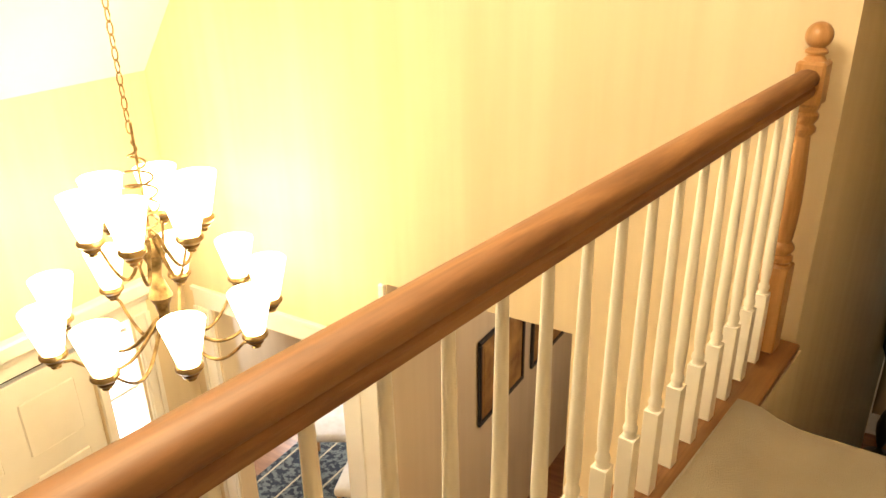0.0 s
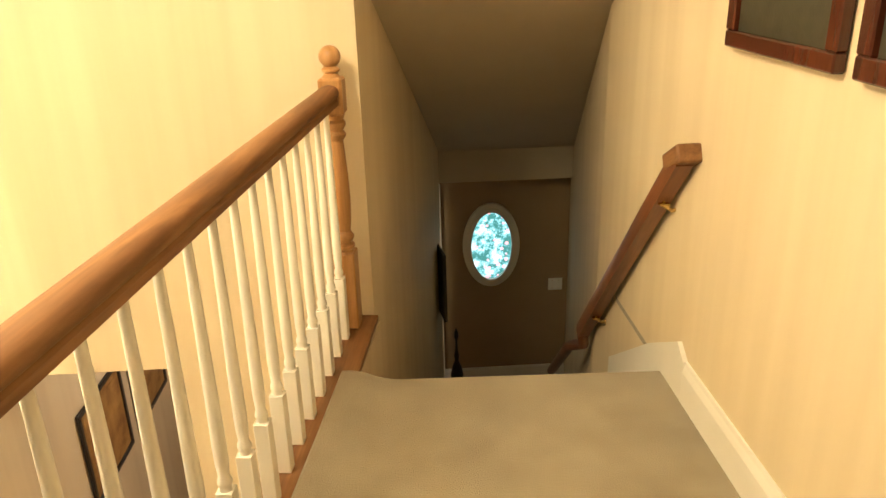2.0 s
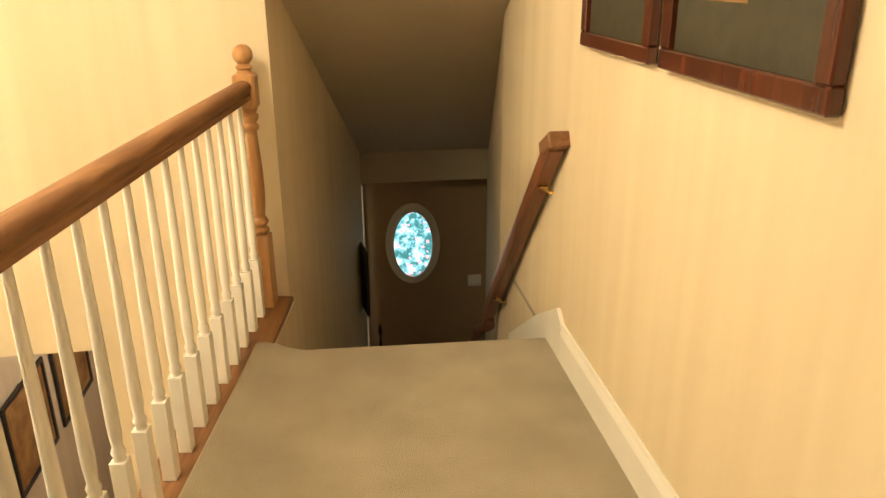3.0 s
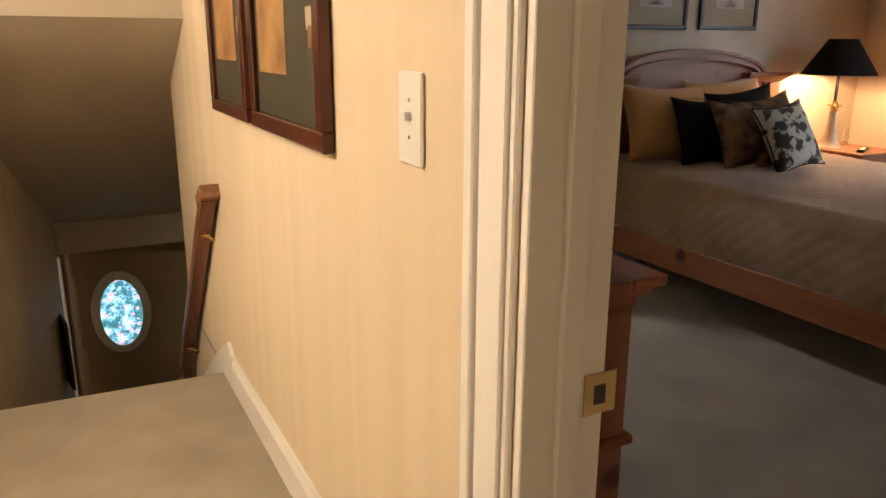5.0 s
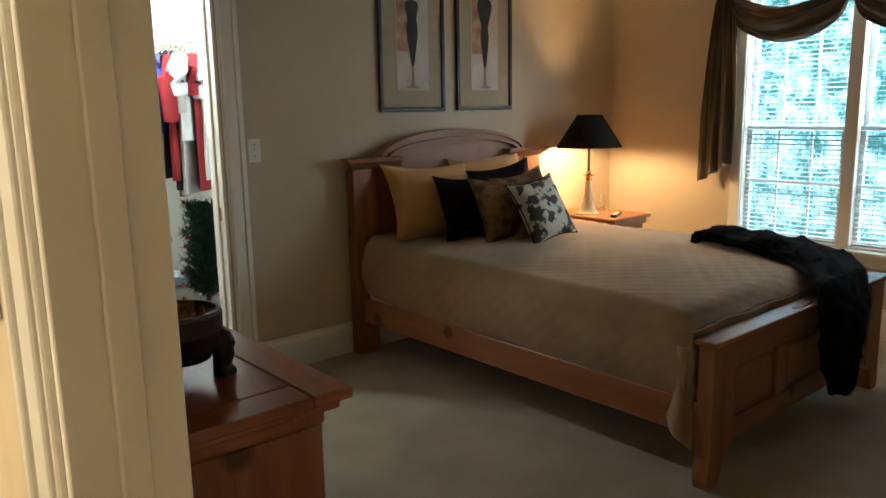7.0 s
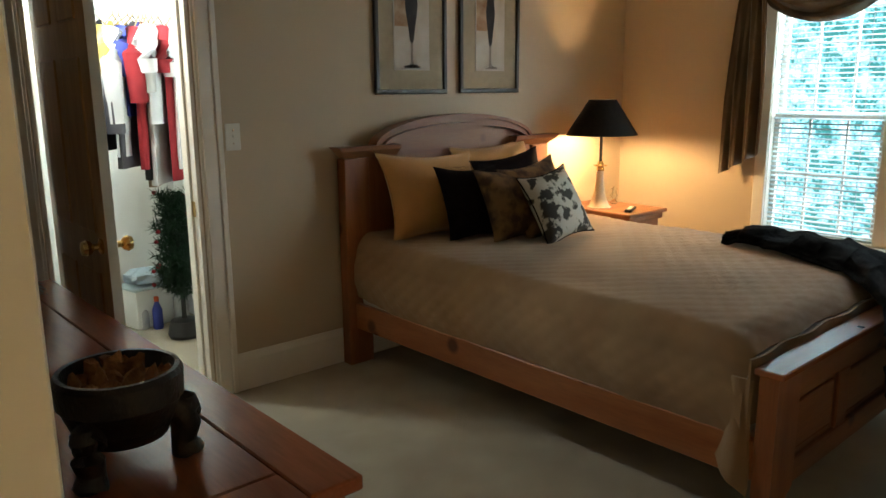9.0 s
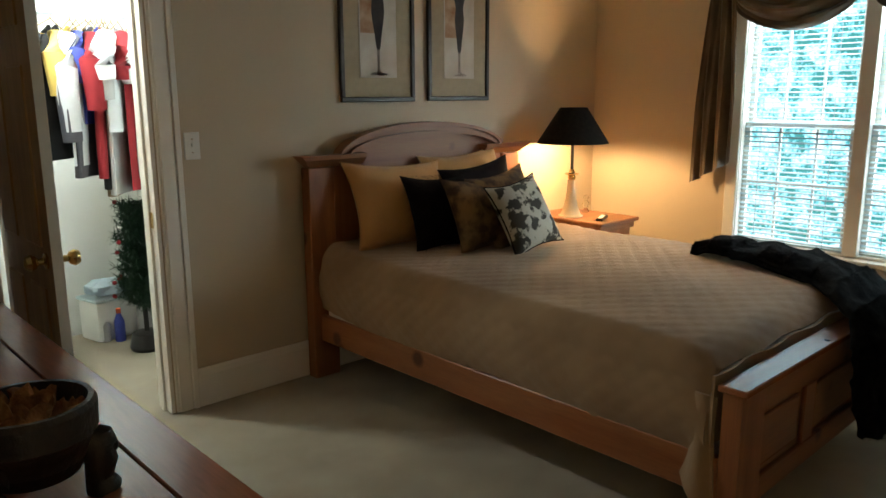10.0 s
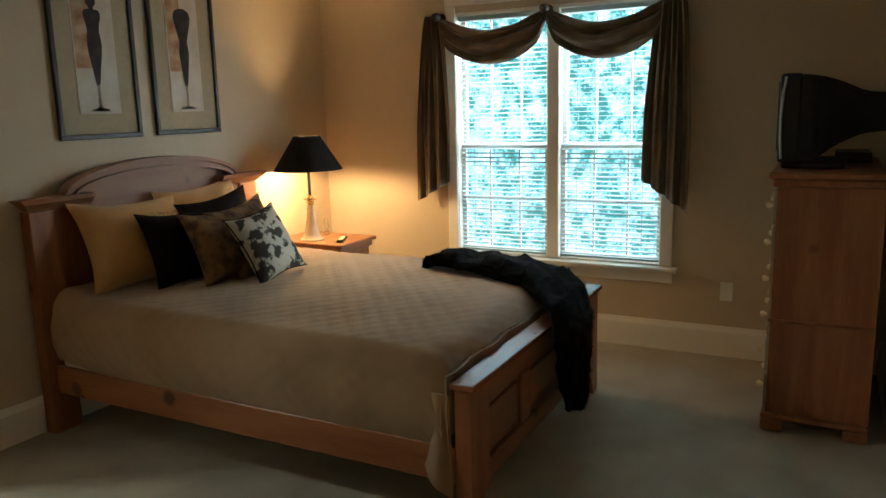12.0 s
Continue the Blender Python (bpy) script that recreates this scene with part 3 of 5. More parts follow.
plate("light_switch", "white double switch plate beside the oval window", pose(1.30, 5.155, -1.09, 0, 0, 0), 0.11, 0.10, 2)
plate("wall_outlet", "white wall outlet low on the bedroom wall", pose(5.619, -0.28, 0.40, 0, 0, -90), 0.07, 0.115, 0)
sp = thing("strike_plate", "brass latch strike plate on the bedroom door jamb", "strike plate", pose(1.133, -0.1785, 0.838, 0, 0, 0))
bm = box(-0.026, 0.032, -0.003, 0, -0.03, 0.035, 0.001)
part("plate", bm, BRASS, sp)
part("hole", box(-0.008, 0.012, -0.0036, -0.0031, -0.014, 0.016), BLACK, sp)

# ---- pictures ----


def picture(name, label, w, h, m, frame_w, frame_d, frame_mat, mat_mat, art, art_mat, inner=0.06, lip=True):
    """Framed picture whose face looks to -y; art fills it with parts."""
    root = thing(name, label, "picture", m)
    bm = bmesh.new()
    for x0, x1, z0, z1 in ((-w / 2, w / 2, 0, frame_w), (-w / 2, w / 2, h - frame_w, h), (-w / 2, -w / 2 + frame_w, frame_w, h - frame_w), (w / 2 - frame_w, w / 2, frame_w, h - frame_w)):
        box(x0, x1, -frame_d, 0, z0, z1, 0.004, bm)
    part("frame", bm, frame_mat, root)
    part("mat", box(-w / 2 + frame_w, w / 2 - frame_w, -frame_d * 0.45, -0.002, frame_w, h - frame_w), mat_mat, root)
    x0, x1, z0, z1 = -w / 2 + frame_w + inner, w / 2 - frame_w - inner, frame_w + inner, h - frame_w - inner
    part("print", box(x0, x1, -frame_d * 0.45 - 0.003, -frame_d * 0.45 - 0.0005, z0, z1), art_mat, root)
    if art:
        art(root, x0, x1, z0, z1, -frame_d * 0.45 - 0.0036)
    return root


def art_mannequin(cap_on):
    def draw(root, x0, x1, z0, z1, y):
        w, h, c = x1 - x0, z1 - z0, (x0 + x1) / 2
        part("backdrop", box(x0 + w * 0.03, c - w * 0.05, y, y + 0.0004, z0 + h * 0.3, z1 - h * 0.12), RUSTY, root)
        half = [(0.22, 0.02), (0.24, 0.035), (0.06, 0.05), (0.03, 0.08), (0.035, 0.24), (0.06, 0.27)]
        if cap_on:
            half += [(0.10, 0.38), (0.15, 0.48), (0.175, 0.56), (0.165, 0.63), (0.14, 0.68), (0.16, 0.74), (0.20, 0.79), (0.205, 0.83), (0.16, 0.855), (0.06, 0.86), (0.055, 0.88), (0.115, 0.90), (0.12, 0.94), (0.07, 0.985)]
        else:
            half += [(0.09, 0.36), (0.13, 0.46), (0.155, 0.55), (0.13, 0.62), (0.12, 0.66), (0.18, 0.74), (0.25, 0.83), (0.27, 0.88), (0.22, 0.93), (0.08, 0.955)]
        half = [(a, b * 0.80) for a, b in half]
        pts = [(c + w * a, z0 + h * b) for a, b in half] + [(c - w * a, z0 + h * b) for a, b in half[::-1]]
        k = sum(1 for p in half if p[1] < 0.215)
        stand = [(c + w * p, z0 + h * q) for p, q in half[:k]] + [(c - w * p, z0 + h * q) for p, q in half[:k][::-1]]
        part("stand", prism(stand, 0.0004, "y", y - 0.0003), WASHGREY, root)
        pts = pts[k - 1:len(pts) - k + 1]
        part("dress_form", prism(pts, 0.0004, "y", y - 0.0006), INK, root)
        part("footing", box(x0, x1, y - 0.0003, y + 0.0004, z0, z0 + h * 0.05), PAPER, root)
    return draw


def art_dark(colour, xr=(0.25, 0.8), zr=(0.3, 0.95)):
    def draw(root, x0, x1, z0, z1, y):
        w, h = x1 - x0, z1 - z0
        part("motif", box(x0 + w * xr[0], x0 + w * xr[1], y - 0.0003, y, z0 + h * zr[0], z0 + h * zr[1]), colour, root)
        part("title_tag", box(x1 - w * 0.12, x1 - w * 0.03, y - 0.0005, y, z0 + h * 0.25, z0 + h * 0.31), MAT, root)
    return draw


B1 = picture("framed_print", "tall framed print of a black dress form on a tan mat", 0.497, 1.0, pose(3.677, 2.558, 1.398), 0.026, 0.022, BLACK, MAT, art_mannequin(True), PAPER, 0.10)
B2 = picture("framed_print", "tall framed print of a strapless dress form on a tan mat", 0.490, 1.0, pose(4.270, 2.558, 1.400), 0.026, 0.022, BLACK, MAT, art_mannequin(False), PAPER, 0.10)
hall_print = picture("framed_print", "large dark-matted picture in a glossy mahogany frame in the hall", 0.617, 0.9, pose(HX - 0.002, 0.866, 1.096, 0, 0, -90), 0.045, 0.028, FRAMEWOOD, DARKMAT, art_dark(AMBER, (0.05, 0.55), (0.12, 0.98)), DARKMAT, 0.012)
part("caption_card", box(0.205, 0.232, -0.0175, -0.0165, 0.215, 0.262), AMBER, hall_print, "small gold caption card")
picture("framed_print", "dark-matted picture in a slim mahogany frame over the stairs", 0.50, 0.9, pose(HX - 0.002, 1.488, 1.096, 0, 0, -90), 0.04, 0.028, FRAMEWOOD, DARKMAT, art_dark(AMBER, (0.1, 0.8), (0.15, 0.98)), DARKMAT, 0.012)
picture("framed_print", "amber print in a black frame on the lower floor wall", 0.62, 0.60, pose(-1.649, 3.662, -1.517, 0, 0, 90), 0.03, 0.02, BLACK, AMBER, None, AMBER, 0.04)
picture("framed_print", "second amber print in a black frame on the lower floor wall", 0.62, 0.60, pose(-1.649, 4.406, -1.517, 0, 0, 90), 0.03, 0.02, BLACK, AMBER, None, AMBER, 0.04)
picture("wall_mirror", "dark narrow picture on the stair wall", 0.24, 0.50, pose(0.378, 4.62, -1.05, 0, 0, 98.6), 0.02, 0.022, DARKMAT, DARKMAT, None, DARKMAT, 0.02)

# ---- chandelier ----
CH = Vector((-2.298, 1.806, 0.014))
ch = thing("chandelier", "two-tier antique brass chandelier with lit frosted glass shades", "chandelier", Matrix.Translation(CH))
bm = bmesh.new()
for i in range(39):
    z = 0.62 + i * 0.045
    pts = [(0.012 * math.cos(a) * (i % 2), 0.012 * math.cos(a) * ((i + 1) % 2), z + 0.026 * math.sin(a)) for a in [2 * math.pi * k / 8 for k in range(9)]]
    tube(pts, 0.003, 5, bm)
part("chain", bm, CHAND, ch, "dark link chain", smooth=True)
bm = tube([(0.012, 0.0, 0.64), (0.008, 0.0, 0.3), (0, 0, 0.1)], 0.006, 6)
spiral = [(0.062 * math.sin(k / 120 * math.pi * 0.9 + 0.35) * math.cos(k * 2 * math.pi / 18), 0.062 * math.sin(k / 120 * math.pi * 0.9 + 0.35) * math.sin(k * 2 * math.pi / 18), 0.17 + 0.40 * k / 120) for k in range(121)]
tube(spiral, 0.005, 6, bm)
part("spiral", bm, CHAND, ch, "open brass spiral round the stem", smooth=True)
part("hub", lathe([(0.01, 0.17), (0.03, 0.14), (0.045, 0.10), (0.03, 0.06), (0.02, 0.0), (0.035, -0.05), (0.05, -0.09), (0.03, -0.13), (0.018, -0.2), (0.03, -0.24), (0.012, -0.29), (0.006, -0.31)], 18), CHAND, ch, smooth=True)
shade_prof = [(0.034, 0.0), (0.047, 0.034), (0.067, 0.115), (0.086, 0.192), (0.082, 0.192), (0.063, 0.115), (0.043, 0.036), (0.0, 0.014)]
cup_prof = [(0.006, -0.062), (0.020, -0.054), (0.014, -0.046), (0.030, -0.038), (0.034, -0.030), (0.024, -0.024), (0.044, -0.016), (0.054, -0.004), (0.054, 0.004), (0.046, 0.016), (0.034, 0.006)]
shade_me = cup_me = None
for tier, (count, radius, z, off) in enumerate(((6, 0.215, 0.204, 0.103), (9, 0.438, -0.196, 3.689))):
    for i in range(count):
        a = 2 * math.pi * i / count + off
        c, s = math.cos(a), math.sin(a)
        pts = []
        for k in range(15):
            u = k / 14
            r = 0.03 + (radius - 0.03) * u
            zz = z - 0.05 - 0.16 * math.sin(math.pi * min(1, u * 1.15)) * (1 - 0.15 * tier) + (0.05 * (1 - u) if tier else 0.02)
            zz = zz if u < 0.87 else zz + (z - 0.04 - zz) * ((u - 0.87) / 0.13)
            pts.append((r * c, r * s, zz))
        part("arm", tube(pts, [0.009 - 0.003 * k / 14 for k in range(15)], 7), CHAND, ch, smooth=True)
        if shade_me is None:
            o1 = part("shade", lathe(shade_prof, 20, closed=False), GLOWSHADE, ch, "white lit glass shade", smooth=True)
            o2 = part("cup", lathe(cup_prof, 16), CHAND, ch, smooth=True)
            shade_me, cup_me = o1.data, o2.data
        else:
            o1, o2 = new("shade", shade_me), new("cup", cup_me)
            o1.parent = o2.parent = ch
            o1["label"] = "white lit glass shade"
        o1.location = o2.location = (radius * c, radius * s, z)

# ---- front door and sidelight ----


def six_panel(bm, w, h, x=0.0, t=0.02):
    """Six raised panels on a door face in the plane y = -t."""
    for z0, z1 in ((0.22, 0.80), (0.94, 1.56), (1.68, h - 0.12)):
        for cx in (-w * 0.235, w * 0.235):
            hw = w * 0.16
            merge(bm, box(x + cx - hw, x + cx + hw, -t - 0.006, -t + 0.001, z0, z1, 0.006))


fd = thing("front_door", "white six-panel front door, closed", "door", pose(-3.10, 1.43, LOW + 0.002, 0, 0, 90))
part("leaf", box(-0.45, 0.45, -0.02, 0.02, 0, 2.10, 0.003), TRIM, fd)
bm = bmesh.new()
six_panel(bm, 0.9, 2.10)
part("panels", bm, TRIM, fd)
part("lock", lathe([(0.02, 0), (0.02, 0.01), (0.012, 0.02), (0.03, 0.05), (0.0, 0.065)], 12, pose(0.38, -0.02, 0.95, 90, 0, 0)), BRASS, fd, "brass door knob", smooth=True)
casing("casing_front_door", "x", -3.06, 1, 0.98, 2.15, LOW, -0.56, 0.10)
slab("trim_door_head", box(-3.062, -2.99, 0.86, 2.28, -0.44, -0.36, 0.01), TRIM)
slab("trim_sidelight", box(-3.10, -3.04, 1.885, 1.935, LOW, -0.56, 0.004), TRIM)
sl = thing("window_sidelight", "", "", kind="structure")
part("pane", box(-3.14, -3.135, 1.94, 2.14, LOW + 0.3, -0.58), SIDELIGHT, sl)
bm = bmesh.new()
for k in range(6):
    z = LOW + 0.28 + k * 0.355
    box(-3.13, -3.11, 1.94, 2.14, z, z + 0.02, bm=bm)
part("muntin", bm, TRIM, sl)

# ---- dining room seen through the opening ----
slab("rug", box(-3.6, -2.05, 2.9, 4.6, LOW + 0.001, LOW + 0.014, 0.003), RUG)
bm = bmesh.new()
for k in range(7):
    box(-3.6 + 0.05 + k * 0.24, -3.6 + 0.065 + k * 0.24, 2.95, 4.55, LOW + 0.0145, LOW + 0.016, bm=bm)
slab("rug_border", bm, MAT, "stuff")


def dining_chair(m):
    root = thing("dining_chair", "dining chair with a curved wooden back and pale upholstered seat", "chair", m, "dining chairs")
    part("seat", box(-0.24, 0.24, -0.23, 0.23, 0.42, 0.49, 0.03, seg=3), PAPER, root, "cream upholstered seat", smooth=True)
    out = [(-0.23, 0.42), (-0.25, 0.80), (-0.15, 0.96), (0, 1.0), (0.15, 0.96), (0.25, 0.80), (0.23, 0.42), (0.19, 0.42), (0.20, 0.78), (0.12, 0.90), (0, 0.94), (-0.12, 0.90), (-0.20, 0.78), (-0.19, 0.42)]
    part("back_frame", prism(out, 0.03, "y", 0.22), OAKUP, root)
    part("back_pad", box(-0.18, 0.18, 0.222, 0.245, 0.55, 0.86, 0.01), PAPER, root)
    for x in (-0.21, 0.21):
        for y in (-0.2, 0.23):
            part("leg", tube([(x, y, 0.0), (x, y, 0.43)], 0.018, 8), OAKUP, root, smooth=True)
    return root


c1 = dining_chair(pose(-2.45, 3.35, LOW + 0.016, 0, 0, 20))
copy_thing(c1, pose(-3.1, 3.7, LOW + 0.016, 0, 0, -60))
copy_thing(c1, pose(-2.25, 4.1, LOW + 0.016, 0, 0, -150))

# ---- bedroom window ----
WX = 5.62
win = thing("window_bedroom", "", "", kind="structure")
Y0, Y1, YM0, YM1, Z0, Z1, ZM = 0.115, 1.475, 0.765, 0.842, 0.535, 2.10, 1.255
bm = bmesh.new()
for a, b in ((Y0 - 0.035, Y0), (YM0, YM1), (Y1, Y1 + 0.035)):
    box(WX + 0.005, WX + 0.12, a, b, 0.50, 2.12, 0.003, bm)
box(WX + 0.005, WX + 0.12, Y0, Y1, 0.50, Z0, 0.003, bm), box(WX + 0.005, WX + 0.12, Y0, Y1, Z1, 2.13, 0.003, bm)
part("frame", bm, TRIM, win)
for a, b in ((Y0, YM0), (YM1, Y1)):
    for lo, hi, x in ((Z0, ZM + 0.012, WX + 0.055), (ZM - 0.012, Z1, WX + 0.085)):
        bm = bmesh.new()
        w = 0.032
        box(x, x + 0.03, a, a + w, lo, hi, 0.002, bm), box(x, x + 0.03, b - w, b, lo, hi, 0.002, bm)
        box(x, x + 0.03, a + w, b - w, lo, lo + w, 0.002, bm), box(x, x + 0.03, a + w, b - w, hi - w, hi, 0.002, bm)
        sash = part("sash", bm, TRIM, win)
        bm = bmesh.new()
        for k in (1, 2):
            y = a + (b - a) * k / 3
            box(x + 0.006, x + 0.024, y - 0.006, y + 0.006, lo + w, hi - w, bm=bm)
        z = (lo + hi) / 2
        box(x + 0.0065, x + 0.0235, a + w, b - w, z - 0.006, z + 0.006, bm=bm)
        part("muntin", bm, TRIM, sash)
        pane = part("pane", box(x + 0.013, x + 0.017, a + w, b - w, lo + w, hi - w), GLASS, sash)
        pane.visible_shadow = False
tagged(win, kind="structure")
cw = 0.055
bm = bmesh.new()
box(WX - 0.018, WX, Y0 - cw - 0.02, Y0 - 0.001, 0.53, 2.16, 0.004, bm), box(WX - 0.018, WX, Y1 + 0.001, Y1 + cw + 0.02, 0.53, 2.16, 0.004, bm)
box(WX - 0.018, WX, Y0 - cw - 0.02, Y1 + cw + 0.02, 2.162, 2.23, 0.004, bm)
slab("trim_window", bm, TRIM)
bm = box(WX - 0.07, WX + 0.005, Y0 - 0.115, Y1 + 0.115, 0.497, 0.525, 0.008, seg=2)
slab("window_sill", bm, TRIM, smooth=True)
slab("window_apron", box(WX - 0.018, WX, Y0 - 0.08, Y1 + 0.08, 0.425, 0.4965, 0.004), TRIM)


def blind(label, ya, yb, zt, zb, open_above=None):
    """White slatted blind; the slats above a height lie level."""
    root = thing("window_blind", label, "window blind", pose(WX + 0.032, (ya + yb) / 2, 0), "bedroom window blinds")
    w = (yb - ya) - 0.012
    part("head_rail", box(-0.018, 0.018, -w / 2, w / 2, zt - 0.03, zt, 0.003), SLAT, root)
    me = [None, None]
    n = int((zt - 0.05 - zb) / 0.029)
    for i in range(n):
        z = zb + 0.03 + i * 0.029
        flat = open_above and z > open_above
        k = 1 if flat else 0
        if me[k] is None:
            tilt = radians(2 if flat else 20)
            pts = [(-0.0125, -0.0012), (-0.006, 0.0012), (0, 0.002), (0.006, 0.0012), (0.0125, -0.0012), (0.006, 0.0002), (0, 0.001), (-0.006, 0.0002)]
            pts = [(a * math.cos(tilt) - b * math.sin(tilt), a * math.sin(tilt) + b * math.cos(tilt)) for a, b in pts]
            ob = part("slat", prism([(p, q) for p, q in pts], w, "y", -w / 2), SLAT, root)
            me[k] = ob.data
        else:
            ob = new("slat", me[k])
            ob.parent = root
        ob.location = (0, 0, z)
    part("bottom_rail", box(-0.012, 0.012, -w / 2, w / 2, zb + 0.003, zb + 0.017, 0.003), SLAT, root)
    bm = bmesh.new()
    for y in (-w * 0.33, w * 0.33):
        box(-0.0145, -0.0135, y - 0.0015, y + 0.0015, zb + 0.01, zt - 0.02, bm=bm)
    part("cord", bm, SLAT, root)


blind("white slatted blind lowered in the first half of the window", YM1 + 0.004, Y1 - 0.004, Z1 - 0.004, Z0 + 0.004)
blind("white slatted blind with its upper slats open level", Y0 + 0.004, YM0 - 0.004, Z1 - 0.004, Z0 + 0.004, ZM + 0.02)
bm = bmesh.new()
bm.faces.new([bm.verts.new(v) for v in ((9.5, -4.5, -1.5), (9.5, 6.5, -1.5), (9.5, 6.5, 4.5), (9.5, -4.5, 4.5))])
slab("backdrop_trees", bm, GREEN1, "structure")

# scarf valance
scarf = thing("window_scarf", "olive brown draped fabric scarf hung over the bedroom window", "curtain")


def swag(ya, yb, top, drop):
    def fn(u, v):
        y = ya + (yb - ya) * u
        sag = (1 - (2 * u - 1) ** 2)
        knot = max(0.0, abs(2 * u - 1) - 0.8) / 0.2
        low = top - 0.15 - drop * sag ** 0.9 + 0.09 * knot ** 2
        high = top - 0.105 * sag ** 1.1
        z = high + (low - high) * v
        fold = 0.022 * math.sin(v * 15 + 1.2 * math.sin(u * 6.0)) * (0.35 + sag) + 0.008 * math.sin(v * 31 + u * 9)
        return (5.545 - 0.06 * math.sin(math.pi * min(1, v * 1.05)) * sag - fold, y, z)
    part("swag", sheet(fn, 46, 30, 0.004), SCARF, scarf, smooth=True)


swag(0.82, 1.56, 2.095, 0.165)
swag(0.10, 0.82, 2.095, 0.165)


def tail(y0, y1, top, low0, low1, name="tail", flare=0.0):
    def fn(u, v):
        low = low0 + (low1 - low0) * u
        z = top + (low - top) * v
        squeeze = 0.5 + 0.5 * min(1, v * 1.6) ** 0.6
        yc = (y0 + y1) / 2 + flare * v
        y = yc + (u - 0.5) * (y1 - y0) * squeeze
        return (5.545 - 0.028 * math.sin(u * 19 + v * 1.5) - 0.012 * math.sin(u * 41 + 2) - 0.02 * v, y, z)
    part(name, sheet(fn, 44, 30, 0.004), SCARF, scarf, smooth=True)


tail(1.475, 1.735, 2.10, 1.035, 0.885)
tail(-0.07, 0.205, 2.10, 0.870, 1.060, flare=0.01)
for y in (0.10, 0.82, 1.56):
    bm = lathe([(0.02, 0), (0.03, 0.01), (0.012, 0.03), (0.012, 0.07), (0.03, 0.09), (0.022, 0.12), (0.0, 0.13)], 14, pose(5.60, y, 2.09, 0, -90, 0))
    part("holder", bm, BLACK, scarf, "dark scarf holder", smooth=True)

# ---- bed ----
bed = thing("bed", "knotty pine bed with an arched headboard and a panelled footboard", "bed")
XL, XR, YH, YF = 3.165, 4.71, 2.50, 0.29
FR = 4.80
for x in (XL, XR - 0.15):
    part("post", box(x, x + 0.15, YH - 0.035, YH + 0.035, 0.0, 1.085, 0.004), PINEZ, bed)


def crown(x0, x1, z0):
    prof = [(0.0, 0), (0.045, 0), (0.052, 0.012), (0.062, 0.022), (0.080, 0.036), (0.084, 0.058), (0.0, 0.058)]
    pts = [(YH - a + 0.006, z0 + b) for a, b in prof]
    bm = prism(pts, x1 - x0, "x", x0)
    lo = min(v.co.x for v in bm.verts)
    for v in bm.verts:
        k = (v.co.z - z0) / 0.058
        if abs(v.co.x - lo) < 1e-4:
            v.co.x -= 0.062 * k * (1 if x0 == XL else 0)
        else:
            v.co.x += 0.062 * k * (1 if x1 == XR else 0)
    return bm


bm = merge(crown(XL, XL + 0.33, 1.088), crown(XR - 0.33, XR, 1.088))
part("crown", bm, PINEX, bed, "pine crown moulding")
CX = 3.955
AW, AH, AZ = 0.60, 0.158, 1.13


def arch(r, half, rise):
    return [(CX + (half + r) * math.cos(a), AZ + (rise + r) * math.sin(a)) for a in [math.pi * k / 26 for k in range(27)]]


outer, inner = arch(0.0, AW, AH), arch(-0.06, AW, AH)
bm = bmesh.new()
for d0, d1, r0, r1 in ((-0.045, 0.03, 0.0, -0.022), (-0.028, 0.03, -0.022, -0.048), (-0.05, 0.03, -0.048, -0.066)):
    a, b = arch(r0, AW, AH), arch(r1, AW, AH)
    own = bmesh.new()
    g = [[own.verts.new((p[0], YH + d, p[1])) for p, d in ((a[k], d0), (a[k], d1), (b[k], d1), (b[k], d0))] for k in range(27)]
    for p, q in zip(g, g[1:]):
        for i in range(4):
            own.faces.new((p[i], p[(i + 1) % 4], q[(i + 1) % 4], q[i]))
    own.faces.new(g[0]), own.faces.new(g[-1][::-1])
    merge(bm, own)
part("arch", bm, PINEX, bed, smooth=True)
panel = [(CX - AW + 0.04, 0.30), (CX + AW - 0.04, 0.30)] + arch(-0.064, AW, AH)
part("arch_panel", prism(panel, 0.03, "y", YH - 0.005), PINEX, bed)
for x in (XL + 0.15, XR - 0.33):
    part("side_panel", box(x, x + 0.18, YH - 0.02, YH + 0.02, 0.35, 1.086, 0.003), PINEZ, bed)
# footboard
FX = XL + 0.042
for x, way in ((FX, 1), (FR - 0.025, -1)):
    foot = [(0, 0), (0.062, 0), (0.082, 0.06), (0.105, 0.115), (0.16, 0.15), (0.16, 0.554), (0, 0.554), (0, 0.12), (-0.012, 0.04)]
    bm = prism([(x + way * a, b) for a, b in foot], 0.062, "y", YF - 0.031)
    bmesh.ops.recalc_face_normals(bm, faces=bm.faces)
    part("foot_post", bm, PINEZ, bed)
part("foot_panel", box(FX + 0.1605, FR - 0.1855, YF - 0.008, YF + 0.018, 0.155, 0.553, 0.002), PINEX, bed)
for z0, z1 in ((0.155, 0.24), (0.455, 0.553)):
    part("foot_rail", box(FX + 0.161, FR - 0.186, YF - 0.028, YF - 0.009, z0, z1, 0.004), PINEX, bed)
for x in (3.70, 4.22):
    part("foot_stile", box(x, x + 0.09, YF - 0.0275, YF - 0.0095, 0.2405, 0.4545, 0.004), PINEZ, bed)
for x0, x1 in ((FX + 0.18, 3.68), (3.81, 4.20), (4.33, FR - 0.205)):
    part("raised_panel", box(x0, x1, YF - 0.018, YF - 0.0085, 0.262, 0.432, 0.008), PINEX, bed)
bm = box(FX - 0.012, FR, YF - 0.048, YF + 0.045, 0.555, 0.578, 0.004)
part("foot_cap", bm, PINECAP, bed)
